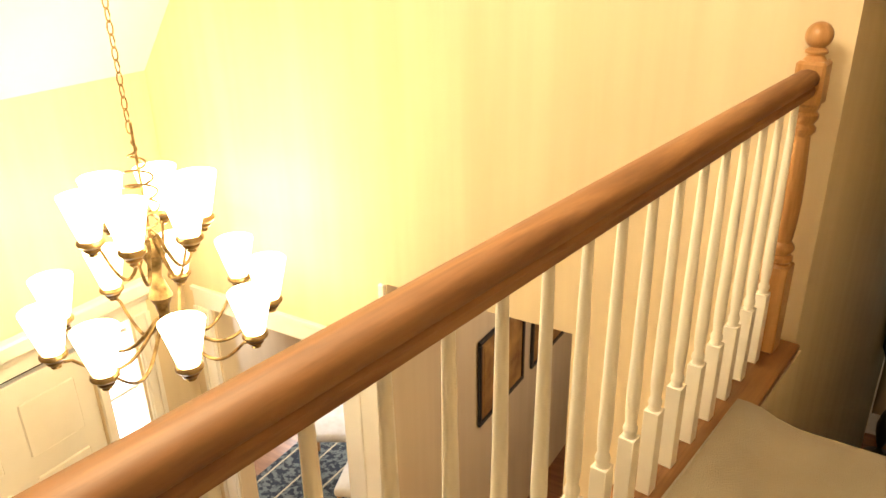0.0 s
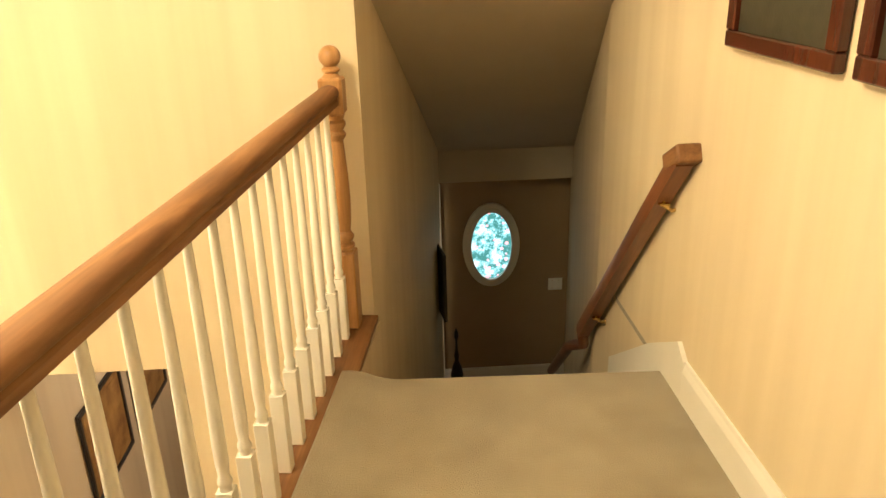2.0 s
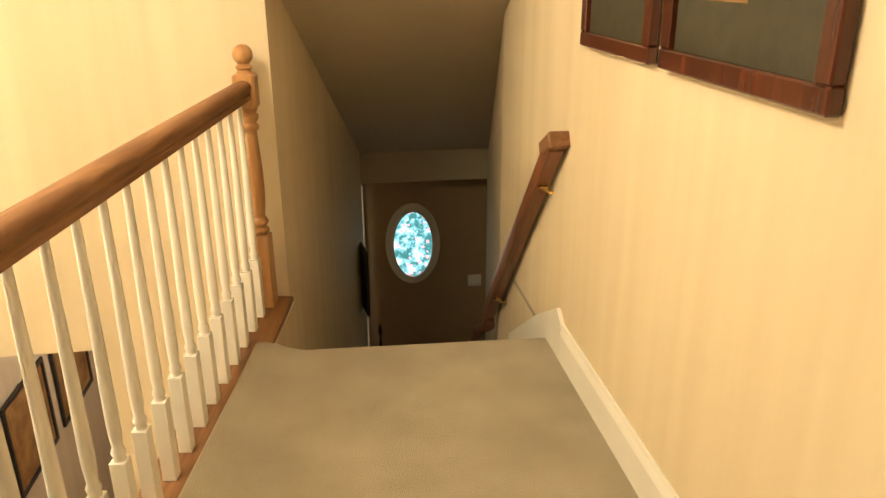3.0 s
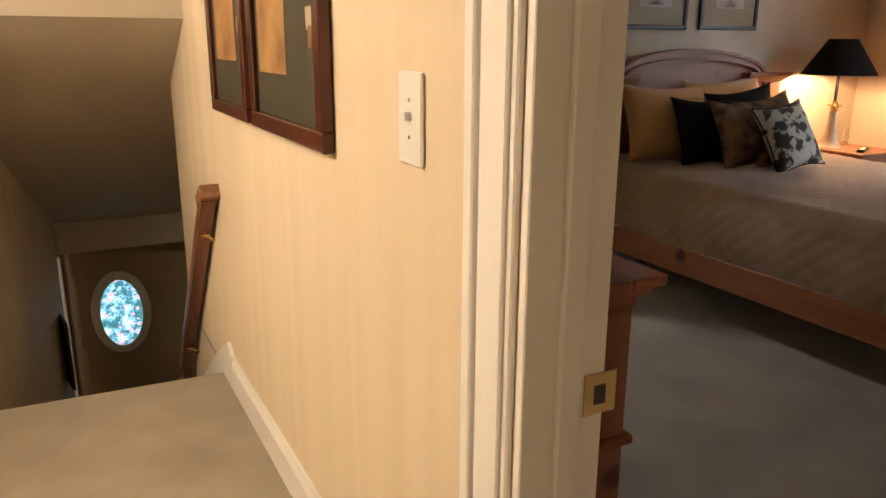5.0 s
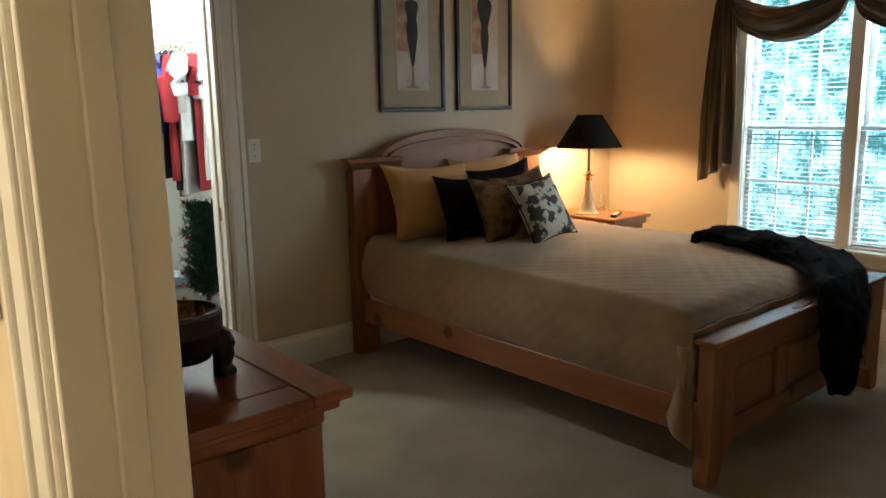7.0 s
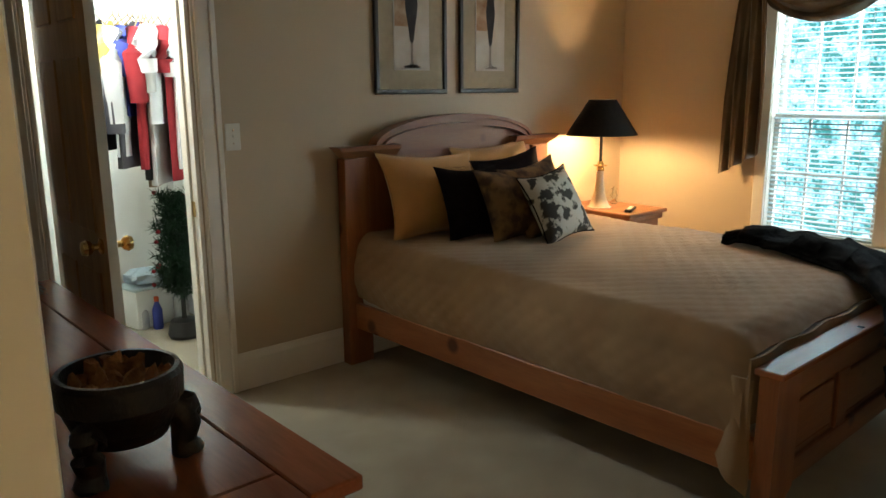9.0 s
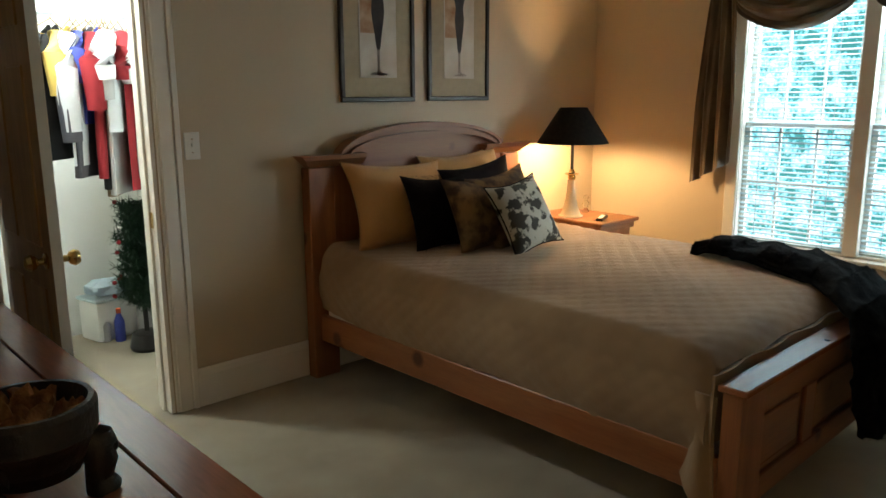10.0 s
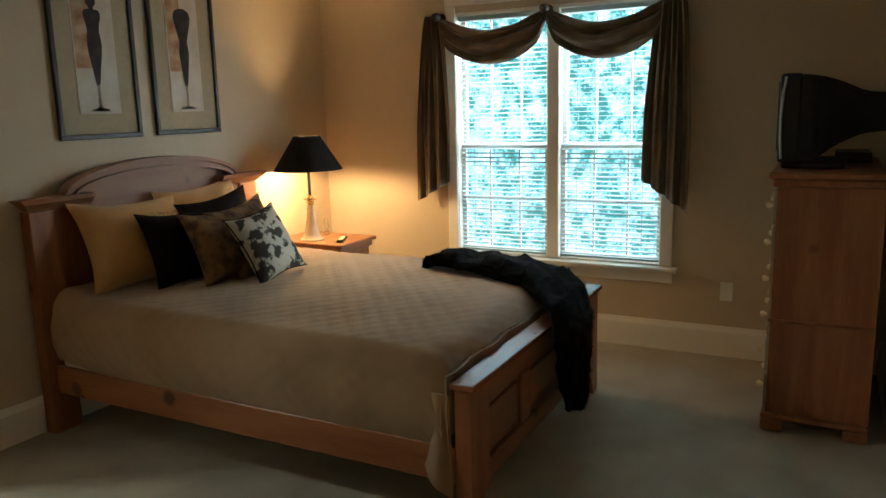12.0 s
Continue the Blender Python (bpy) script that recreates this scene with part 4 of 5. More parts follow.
for x in (XL + 0.04, XR - 0.055):
    part("side_rail", box(x, x + 0.03, YF + 0.033, YH - 0.036, 0.20, 0.336, 0.003), PINE, bed)
bm = box(XL + 0.06, XR - 0.06, YF + 0.08, YH - 0.045, 0.30, 0.50, 0.05, seg=3)
part("mattress", bm, PAPER, bed, smooth=True)

# bedspread with raised diamond quilting
BX0, BX1, BY0, BY1 = XL + 0.022, FR - 0.01, YF + 0.075, YH - 0.05


def spread(u, v):
    """u across the bed, down both sides; v from foot to head."""
    w, drop, rr = BX1 - BX0, 0.335, 0.11
    total = w + 2 * drop
    s = u * total
    y = BY0 + (BY1 - BY0) * v
    top = 0.655 + 0.012 * math.sin(v * 2.6) + 0.008 * noise.noise((s * 3, y * 3, 0))
    top += 0.035 * max(0.0, (v - 0.72) / 0.28) ** 2
    end = max(0.0, 1 - v / 0.06)
    q = math.sin((s * 0.8 + y) * 34) * math.sin((s * 0.8 - y) * 34)
    puff = 0.0042 * abs(q) ** 0.5
    wob = 0.006 * noise.noise((y * 7, s * 2, 3.0))
    if s < drop:
        k = s / drop
        bulge = 0.024 * math.sin(math.pi * min(1, k * 1.0)) - 0.008
        x, z = BX0 + 0.02 - bulge - puff - wob, top - 0.09 - (1 - k) * (drop - 0.09) + 0.01 * math.sin(y * 6)
    elif s > total - drop:
        k = (total - s) / drop
        bulge = 0.035 * math.sin(math.pi * k) - 0.01
        x, z = BX1 - 0.02 + bulge + puff + wob, top - 0.09 - (1 - k) * (drop - 0.09)
    else:
        x = BX0 + (s - drop)
        e = min(x - BX0, BX1 - x)
        r = max(0.0, 1 - e / rr)
        x += (0.02 * r) * (1 if x < CX else -1)
        z = top - 0.09 * r ** 2.2 + puff
    z -= 0.06 * end ** 2
    return (x, y + (0.012 * noise.noise((s * 5, 1, 2)) if v < 0.05 else 0), z)


spr = thing("bedspread", "tan quilted bedspread with a diamond pattern hanging over the bed sides", "bedspread")
part("cloth", sheet(spread, 190, 170, 0.010), QUILT, spr, smooth=True)


def corner_fn(u, v):
    """The corner of the spread that falls beside the foot post."""
    z = 0.53 - 0.39 * v
    x = BX0 + 0.022 - 0.018 * v + 0.012 * math.sin(u * 6 + v * 2) * (0.4 + v) + 0.01 * u
    y = YF + 0.045 + (0.07 + 0.05 * max(0, v - 0.45) / 0.55) * u + 0.006 * math.sin(v * 6)
    return (x, y, z + 0.16 * u * max(0, v - 0.3))


part("corner_fold", sheet(corner_fn, 20, 34, 0.012), QUILT, spr, smooth=True)


def far_corner_fn(u, v):
    """The same fold on the window side, hanging out beyond the foot post."""
    x, y, z = corner_fn(u, v * 0.85)
    return (BX1 + BX0 - x + 0.02 * v, y + 0.02, z)


part("corner_fold", sheet(far_corner_fn, 20, 34, 0.012), QUILT, spr, smooth=True)


def foot_fn(u, v):
    x = BX0 + 0.01 + (BX1 - BX0 - 0.03) * u
    return (x, BY0 - 0.012 - 0.008 * math.sin(u * 30), 0.60 - 0.22 * v)


part("foot_tuck", sheet(foot_fn, 40, 8, 0.008), QUILT, spr, smooth=True)


def pillow(name, label, w, h, d, m, material, fur=False, piping=None):
    """A stuffed cushion with pinched corners, lying in x and z."""
    root = thing(name, label, "pillow", m, "pillows on the bed")
    bm = bmesh.new()
    n = 22
    sides = []
    for sgn in (-1, 1):
        g = []
        for i in range(n + 1):
            r = []
            for j in range(n + 1):
                a, b = 2 * i / n - 1, 2 * j / n - 1
                pin = 1 - 0.15 * (1 - a * a) * abs(b) ** 1.5
                pin2 = 1 - 0.15 * (1 - b * b) * abs(a) ** 1.5
                f = max(0.0, (1 - abs(a) ** 2.6)) ** 0.55 * max(0.0, (1 - abs(b) ** 2.6)) ** 0.55
                wr = 0.006 * noise.noise((a * 3 + w * 9, b * 3, sgn * 2.0 + h))
                r.append(bm.verts.new((a * w / 2 * pin2, sgn * (d / 2 * f + wr * f), h / 2 + b * h / 2 * pin)))
            g.append(r)
        sides.append(g)
        for i in range(n):
            for j in range(n):
                q = (g[i][j], g[i + 1][j], g[i + 1][j + 1], g[i][j + 1])
                bm.faces.new(q if sgn < 0 else q[::-1])
    bmesh.ops.remove_doubles(bm, verts=bm.verts, dist=0.0006)
    part("cover", bm, material, root, smooth=True)
    pts = [(a * w / 2 * (1 - 0.15 * (1 - b * b) * abs(a) ** 1.5), 0, h / 2 + b * h / 2 * (1 - 0.15 * (1 - a * a) * abs(b) ** 1.5)) for a, b in
           [(-1 + 2 * k / 12, -1) for k in range(12)] + [(1, -1 + 2 * k / 12) for k in range(12)] + [(1 - 2 * k / 12, 1) for k in range(12)] + [(-1, 1 - 2 * k / 12) for k in range(13)]]
    part("piping", tube(pts, 0.004, 6), piping or material, root, smooth=True)
    if fur:
        bm = bmesh.new()
        rnd = random.Random(5)
        for _ in range(2400):
            a, b = rnd.uniform(-1, 1), rnd.uniform(-1, 1)
            f = max(0.0, (1 - abs(a) ** 2.6)) ** 0.55 * max(0.0, (1 - abs(b) ** 2.6)) ** 0.55
            p = Vector((a * w / 2, -d / 2 * f, h / 2 + b * h / 2))
            t = Vector((rnd.uniform(-1, 1) * 0.02, -0.012 - rnd.random() * 0.008, -0.014 + rnd.uniform(-1, 1) * 0.012))
            s = Vector((0.0012, 0, 0))
            bm.faces.new([bm.verts.new(p - s), bm.verts.new(p + s), bm.verts.new(p + t)])
        tagged(part("fringe", bm, material, root), kind="stuff")
    return root


pillow("sleeping_pillow", "large gold pillow leaning on the headboard", 0.64, 0.47, 0.19, pose(3.63, 2.25, 0.66, -22, 2, -3), GOLD)
pillow("sleeping_pillow", "large gold pillow leaning behind the dark cushions", 0.62, 0.49, 0.19, pose(4.20, 2.30, 0.66, -20, -3, 0), GOLD)
pillow("cushion", "black cushion standing behind the printed one", 0.52, 0.43, 0.14, pose(4.16, 2.14, 0.665, -20, -6, -2), DARKPILLOW)
pillow("cushion", "square black fringed cushion", 0.41, 0.40, 0.15, pose(3.74, 2.07, 0.66, -24, 2, -6), DARKPILLOW, True)
pillow("cushion", "brown patterned fringed cushion", 0.43, 0.40, 0.15, pose(3.89, 1.90, 0.66, -26, 0, -4), BROWNPILLOW)
pillow("cushion", "cushion with a black and cream rose print", 0.40, 0.39, 0.14, pose(4.04, 1.72, 0.665, -28, -6, 4), ROSEPILLOW, False, DARKPILLOW)
pillow("cushion", "brown cushion with a pointed corner", 0.44, 0.42, 0.13, pose(4.09, 1.87, 0.665, -26, -7, 2), BROWNPILLOW)

# throw over the foot corner
thr = thing("throw", "black fur throw draped over the foot of the bed", "throw")
path_ = [(4.50, 1.14, 0.69), (4.56, 1.05, 0.72), (4.57, 0.92, 0.725), (4.56, 0.78, 0.72), (4.53, 0.64, 0.71), (4.48, 0.50, 0.70), (4.38, 0.37, 0.69), (4.22, 0.245, 0.655), (4.13, 0.195, 0.57), (4.08, 0.180, 0.46), (4.06, 0.178, 0.34), (4.06, 0.178, 0.20)]
wid = [0.04, 0.12, 0.16, 0.18, 0.20, 0.22, 0.24, 0.25, 0.25, 0.22, 0.16, 0.07]


def along(t, arr):
    f = t * (len(arr) - 1)
    i = min(int(f), len(arr) - 2)
    k = f - i
    k = k * k * (3 - 2 * k)
    a, b = arr[i], arr[i + 1]
    return Vector(a).lerp(Vector(b), k) if not isinstance(a, float) else a + (b - a) * k


def throw_fn(u, v):
    p, w = along(v, path_), along(v, wid)
    a = math.pi * u
    hang = min(1, max(0, (v - 0.6) / 0.15))
    nz = noise.noise((u * 4, v * 12, 1.0)) * 0.03 + noise.noise((u * 13, v * 36, 5.0)) * 0.012
    side = -math.cos(a) * (w + nz)
    up = math.sin(a) * (0.055 + nz)
    return (p.x + side, p.y - up * hang - 0.004, p.z - 0.03 * (1 - hang) + up * (1 - hang) * 1.1)


part("cloth", sheet(throw_fn, 40, 110, 0.012), FUR, thr, smooth=True)
bm = bmesh.new()
rnd = random.Random(9)
for _ in range(9000):
    u, v = rnd.random(), rnd.random()
    p = Vector(throw_fn(u, v))
    hang = min(1, max(0, (v - 0.6) / 0.15))
    t = Vector((rnd.uniform(-1, 1) - math.cos(math.pi * u), -hang * 1.0 + rnd.uniform(-0.6, 0.4), (1 - hang) * 1.0 - hang * 0.6)) * 0.012
    s = Vector((0.0016, 0.0006, 0))
    bm.faces.new([bm.verts.new(p - s), bm.verts.new(p + s), bm.verts.new(p + t)])
tagged(part("fur_nap", bm, FUR, thr), kind="stuff")

# ---- night stand, lamp ----
ns = thing("nightstand", "small pine nightstand with a moulded top beside the bed", "nightstand", pose(5.09, 2.16, 0))
prof = [(0, 0), (0.02, 0), (0.026, 0.012), (0.045, 0.022), (0.05, 0.03), (0.055, 0.04), (0.055, 0.055), (0, 0.055)]
part("top", box(-0.21, 0.205, -0.21, 0.36, 0.642, 0.666, 0.005), PINEX, ns)
part("crown", box(-0.19, 0.185, -0.19, 0.35, 0.60, 0.6415, 0.012, seg=2), PINEX, ns)
part("body", box(-0.17, 0.165, -0.17, 0.34, 0.05, 0.5995, 0.003), PINEZ, ns)
for z in (0.12, 0.36):
    d = part("drawer", box(-0.145, 0.14, -0.183, -0.171, z, z + 0.2, 0.003), PINEX, ns)
    part("knob", lathe([(0.006, 0), (0.008, 0.012), (0.016, 0.02), (0.012, 0.03), (0, 0.034)], 12, pose(0, -0.183, z + 0.1, 90, 0, 0)), OAK, d, smooth=True)
lamp = thing("table_lamp", "lit table lamp with a black tapered shade and cream base", "lamp", pose(5.0, 2.27, 0.667))
part("base", lathe([(0.078, 0), (0.080, 0.006), (0.066, 0.014), (0.050, 0.05), (0.036, 0.10), (0.028, 0.16), (0.024, 0.21), (0.023, 0.235)], 24), CERAMIC, lamp, smooth=True)
part("collar", lathe([(0.022, 0.235), (0.026, 0.25), (0.020, 0.262), (0.042, 0.268), (0.044, 0.273), (0.02, 0.280), (0.014, 0.30)], 24), BRASS, lamp, smooth=True)
part("stem", lathe([(0.010, 0.28), (0.010, 0.52), (0.006, 0.68)], 12), BLACK, lamp, smooth=True)
sh = bmesh.new()
o_, i_ = [(0.225, 0.465), (0.085, 0.685)], [(0.082, 0.685), (0.222, 0.465)]
ring = []
for r, z in o_ + i_:
    ring.append([sh.verts.new((r * math.cos(2 * math.pi * k / 36), r * math.sin(2 * math.pi * k / 36), z)) for k in range(36)])
for a in range(4):
    b = (a + 1) % 4
    for k in range(36):
        sh.faces.new((ring[a][k], ring[a][(k + 1) % 36], ring[b][(k + 1) % 36], ring[b][k]))
part("shade", sh, SHADE_BLACK, lamp, smooth=True)
part("bulb", lathe([(0.012, 0.50), (0.016, 0.52), (0.03, 0.56), (0.0, 0.60)], 12), glow("bulb_glow", (1.0, 0.7, 0.35), 12.0), lamp, smooth=True).visible_shadow = False
cr = thing("crystal_ornament", "small clear crystal ornament on the nightstand", "ornament", pose(5.20, 2.30, 0.667))
part("body", lathe([(0.02, 0), (0.022, 0.01), (0.010, 0.03), (0.024, 0.055), (0.012, 0.08), (0.018, 0.1), (0, 0.12)], 8), GLASS, cr)
rc = thing("remote_control", "black remote control on the nightstand", "remote control", pose(5.03, 2.05, 0.667, 0, 0, 25))
part("case", box(-0.09, 0.09, -0.022, 0.022, 0, 0.018, 0.005), TVPLASTIC, rc)
part("buttons", box(-0.07, 0.05, -0.012, 0.012, 0.018, 0.02), PLASTIC, rc)

# ---- dresser with bowl ----
dr = thing("dresser", "low red-brown pine dresser with a moulded top", "dresser", pose(0, 0, 0))
DX0, DX1, DY0, DY1, DZ = 1.172, 1.660, 0.232, 1.95, 0.83
fw, gp = 0.095, 0.0025
for x0, x1, y0, y1 in ((DX0, DX0 + 0.06, DY0, DY1), (DX1 - fw, DX1, DY0, DY1), (DX0 + 0.06 + gp, DX1 - fw - gp, DY0, DY0 + fw),
                       (DX0 + 0.06 + gp, DX1 - fw - gp, DY1 - fw, DY1), (DX0 + 0.06 + gp, DX1 - fw - gp, DY0 + fw + gp, DY1 - fw - gp)):
    part("top_board", box(x0, x1, y0, y1, DZ - 0.026, DZ, 0.003), DRESS, dr, "polished top board")
part("crown", box(DX0, DX1 - 0.02, DY0 + 0.02, DY1 - 0.02, DZ - 0.05, DZ - 0.0265, 0.008, seg=2), DRESS, dr)
part("crown_lower", box(DX0, DX1 - 0.045, DY0 + 0.045, DY1 - 0.045, DZ - 0.085, DZ - 0.0505, 0.010, seg=2), DRESS, dr)
part("body", box(DX0, DX1 - 0.05, DY0 + 0.05, DY1 - 0.07, 0.08, DZ - 0.0855, 0.004), PINEZ, dr, "pine case")
part("plinth", box(DX0, DX1 - 0.035, DY0 + 0.035, DY1 - 0.05, 0.001, 0.0795, 0.01), PINE, dr)
part("waist_moulding", box(DX0, DX1 - 0.032, DY0 + 0.032, DY1 - 0.052, 0.40, 0.425, 0.006), DRESS, dr)
for zi, z in enumerate((0.11, 0.28, 0.44, 0.59)):
    for k in range(3):
        y = DY0 + 0.10 + k * 0.51
        d = part("drawer", box(DX1 - 0.0495, DX1 - 0.034, y, y + 0.49, z, z + 0.125, 0.004), PINE, dr)
        for yy in (y + 0.12, y + 0.37):
            part("knob", lathe([(0.006, 0), (0.009, 0.01), (0.017, 0.022), (0.013, 0.032), (0, 0.035)], 12, pose(DX1 - 0.034, yy, z + 0.062, 0, 90, 0)), OAK, d, smooth=True)

bw = thing("carved_bowl", "dark carved wooden bowl on three animal feet holding potpourri", "bowl", pose(1.402, 0.532, DZ + 0.001))
bw.scale = (0.80, 0.80, 1.06)
bp_ = [(0.03, 0.05), (0.078, 0.055), (0.098, 0.066), (0.108, 0.085), (0.114, 0.10), (0.121, 0.105), (0.123, 0.142), (0.117, 0.150), (0.107, 0.150), (0.103, 0.138), (0.09, 0.108), (0.0, 0.095)]
part("bowl", lathe(bp_, 36), VASE, bw, smooth=True)
rnd = random.Random(4)
for k in range(3):
    a = radians(-22 + 120 * k)
    c, s = math.cos(a), math.sin(a)
    bm = tube([(0.085 * c, 0.085 * s, 0.085), (0.112 * c, 0.112 * s, 0.07), (0.118 * c, 0.118 * s, 0.045), (0.112 * c, 0.112 * s, 0.022), (0.118 * c, 0.118 * s, 0.0)], [0.026, 0.034, 0.031, 0.026, 0.034], 14)
    merge(bm, lathe([(0.0, -0.026), (0.020, -0.016), (0.028, 0.0), (0.020, 0.017), (0.0, 0.026)], 10, pose(0.122 * c, 0.122 * s, 0.076)))
    merge(bm, lathe([(0.0, -0.012), (0.010, -0.008), (0.013, 0.0), (0.009, 0.01), (0.0, 0.013)], 8, pose(0.139 * c, 0.139 * s, 0.068)))
    merge(bm, lathe([(0.024, 0.0), (0.028, 0.008), (0.02, 0.018), (0.0, 0.021)], 10, pose(0.124 * c, 0.124 * s, 0.0)))
    part("foot", bm, VASE, bw, smooth=True)
part("skirt", lathe([(0.035, 0.05), (0.06, 0.04), (0.085, 0.045), (0.095, 0.06), (0.098, 0.078)], 30), VASE, bw, smooth=True)
bm = bmesh.new()
for k in range(60):
    a, r = rnd.uniform(0, 6.28), 0.085 * math.sqrt(rnd.random())
    own = bmesh.new()
    bmesh.ops.create_icosphere(own, subdivisions=2, radius=rnd.uniform(0.012, 0.028))
    off = rnd.uniform(0, 50)
    for v in own.verts:
        v.co *= 1.0 + 0.45 * noise.noise(v.co * 60 + Vector((off, 0, 0)))
    merge(bm, own, pose(r * math.cos(a), r * math.sin(a), 0.110 + 0.014 * rnd.random(), rnd.uniform(0, 180), rnd.uniform(0, 180), 0) @ Matrix.Diagonal((1.5, 1.0, 0.55, 1)))
tagged(part("potpourri", bm, POTPOURRI, bw, smooth=True), kind="stuff")

# ---- chest of drawers and television ----
chst = thing("chest_of_drawers", "tall knotty pine chest of drawers with a pale painted front", "chest of drawers", pose(4.625, -0.585, 0))
CW, CD = 0.95, 0.42
part("side", box(0.0, 0.02, -CD, -0.02, 0.08, 1.135, 0.002), PINEZ, chst)
part("case", box(0.0205, CW, -CD, -0.021, 0.08, 1.135, 0.002), PINEZ, chst)
part("frame", box(0.0, CW, -0.0205, 0.0, 0.08, 1.135, 0.003), PINEZ, chst)
part("waist_moulding", box(-0.006, CW, -CD, 0.008, 0.518, 0.532, 0.003), PINEX, chst)
part("crown", box(-0.018, CW + 0.018, -CD, 0.018, 1.1355, 1.17, 0.01, seg=2), PINEX, chst)
part("top", box(-0.035, CW + 0.035, -CD, 0.035, 1.1705, 1.20, 0.006), PINEX, chst)
bm = box(-0.02, CW + 0.02, -CD, 0.02, 0.055, 0.0795, 0.006)
for x in (-0.025, CW - 0.07):
    for y in (-CD, -0.075):
        merge(bm, box(x, x + 0.095, y, y + 0.095, 0.001, 0.055, 0.012, seg=2))
part("base", bm, PINEX, chst)
for i in range(6):
    z = 0.10 + i * 0.172
    for k in range(2):
        x = 0.03 + k * 0.45
        d = part("drawer", box(x, x + 0.43, 0.0, 0.016, z, z + 0.155, 0.004), MAT, chst, "pale painted drawer")
        for xx in (x + 0.08, x + 0.35):
            part("knob", lathe([(0.006, 0), (0.009, 0.012), (0.016, 0.022), (0.012, 0.034), (0, 0.037)], 12, pose(xx, 0.016, z + 0.078, -90, 0, 0)), CERAMIC, d, smooth=True)

tv = thing("television", "black tube television seen from its side on the chest", "television", pose(5.03, -0.61, 1.2015, 0, 0, -3))
part("bezel", box(-0.30, 0.30, -0.06, 0.03, 0.03, 0.425, 0.018, seg=3), TVPLASTIC, tv, smooth=True)
bm = bmesh.new()
r0 = [(-0.29, 0.04), (0.29, 0.04), (0.29, 0.42), (-0.29, 0.42)]
prev = None
for y, k, dz in ((-0.06, 1.0, 0), (-0.13, 0.97, 0.0), (-0.20, 0.76, 0.015), (-0.30, 0.50, 0.01), (-0.41, 0.44, 0.01)):
    cur = [bm.verts.new((x * k, y, 0.245 + (z - 0.245) * k * (0.98 if k < 1 else 1) + dz)) for x, z in r0]
    if prev:
        for i in range(4):
            bm.faces.new((prev[i], prev[(i + 1) % 4], cur[(i + 1) % 4], cur[i]))
    prev = cur
bm.faces.new(prev)
bmesh.ops.bevel(bm, geom=[e for e in bm.edges], offset=0.012, segments=2, affect="EDGES")
part("shell", bm, TVPLASTIC, tv, smooth=True)
part("trim_strip", tube([(-0.302, 0.012, 0.05), (-0.304, 0.018, 0.14), (-0.304, 0.020, 0.24), (-0.304, 0.016, 0.34), (-0.301, 0.006, 0.41)], 0.006, 8), CHROME, tv, "silver trim along the front edge", smooth=True)
part("screen", box(-0.26, 0.26, 0.0355, 0.039, 0.08, 0.39, 0.002), BLACK, tv, "dark screen")
bm = box(-0.22, 0.22, -0.24, 0.02, 0.0, 0.0295, 0.008)
part("stand", bm, TVPLASTIC, tv)
plr = thing("video_player", "grey disc player under the back of the television", "video player", pose(5.30, -0.86, 1.2015))
part("case", box(-0.12, 0.2, -0.10, 0.06, 0, 0.05, 0.004), TVPLASTIC, plr)

# ---- closet: door, shelf, clothes, clutter ----
cd = thing("closet_door", "six-panel pine closet door, standing open into the bedroom", "door", pose(1.868, 2.545, 0.012, 0, 0, -90.5))
part("leaf", box(0, 0.64, -0.035, 0, 0, 2.03, 0.002), OAKUP, cd)
bm = bmesh.new()
for z0, z1 in ((0.22, 0.80), (0.94, 1.52), (1.64, 1.92)):
    for cx in (0.18, 0.46):
        box(cx - 0.095, cx + 0.095, -0.041, -0.0345, z0, z1, 0.006, bm)
        box(cx - 0.095, cx + 0.095, -0.0005, 0.006, z0, z1, 0.006, bm)
part("panel", bm, OAKUP, cd)
part("edge", box(0.6405, 0.642, -0.034, -0.001, 0.001, 2.029), TRIM, cd, "white painted door edge")
kn = [(0.026, 0), (0.026, 0.006), (0.011, 0.012), (0.011, 0.028), (0.022, 0.036), (0.028, 0.05), (0.022, 0.064), (0.0, 0.068)]
for s in (1, -1):
    part("knob", lathe(kn, 18, pose(0.585, 0.0 if s > 0 else -0.035, 0.90, -90 * s, 0, 0)), BRASS, cd, "brass door knob", smooth=True)
for z in (0.2, 1.07, 1.85):
    bm = tube([(0.0, 0.008, z - 0.05), (0.0, 0.008, z + 0.05)], 0.007, 8)
    merge(bm, box(0.0, 0.04, 0.0003, 0.003, z - 0.05, z + 0.05))
    part("hinge", bm, CHAND, cd, "bronze hinge", smooth=True)
sp = thing("strike_plate", "brass strike plate on the closet door jamb", "strike plate", pose(2.4335, 2.615, 0.90, 0, 0, 0))
part("plate", box(-0.004, 0, -0.03, 0.02, -0.035, 0.035, 0.001), BRASS, sp)

shelf = thing("closet_shelf", "white wire closet shelf with a hanging rod", "shelf")
SX0, SX1, SZ = 3.45, 3.85, 1.90
for k in range(30):
    x = 1.60 + k * 0.046
    part("wire", tube([(x, SX0 - 0.05, SZ), (x, SX1, SZ)], 0.0025, 5), SLAT, shelf)
part("rod", tube([(1.575, SX0, SZ - 0.06), (2.945, SX0, SZ - 0.06)], 0.012, 8), SLAT, shelf, smooth=True)
part("front_rail", tube([(1.575, SX0 - 0.05, SZ - 0.004), (2.945, SX0 - 0.05, SZ - 0.004)], 0.005, 6), SLAT, shelf)


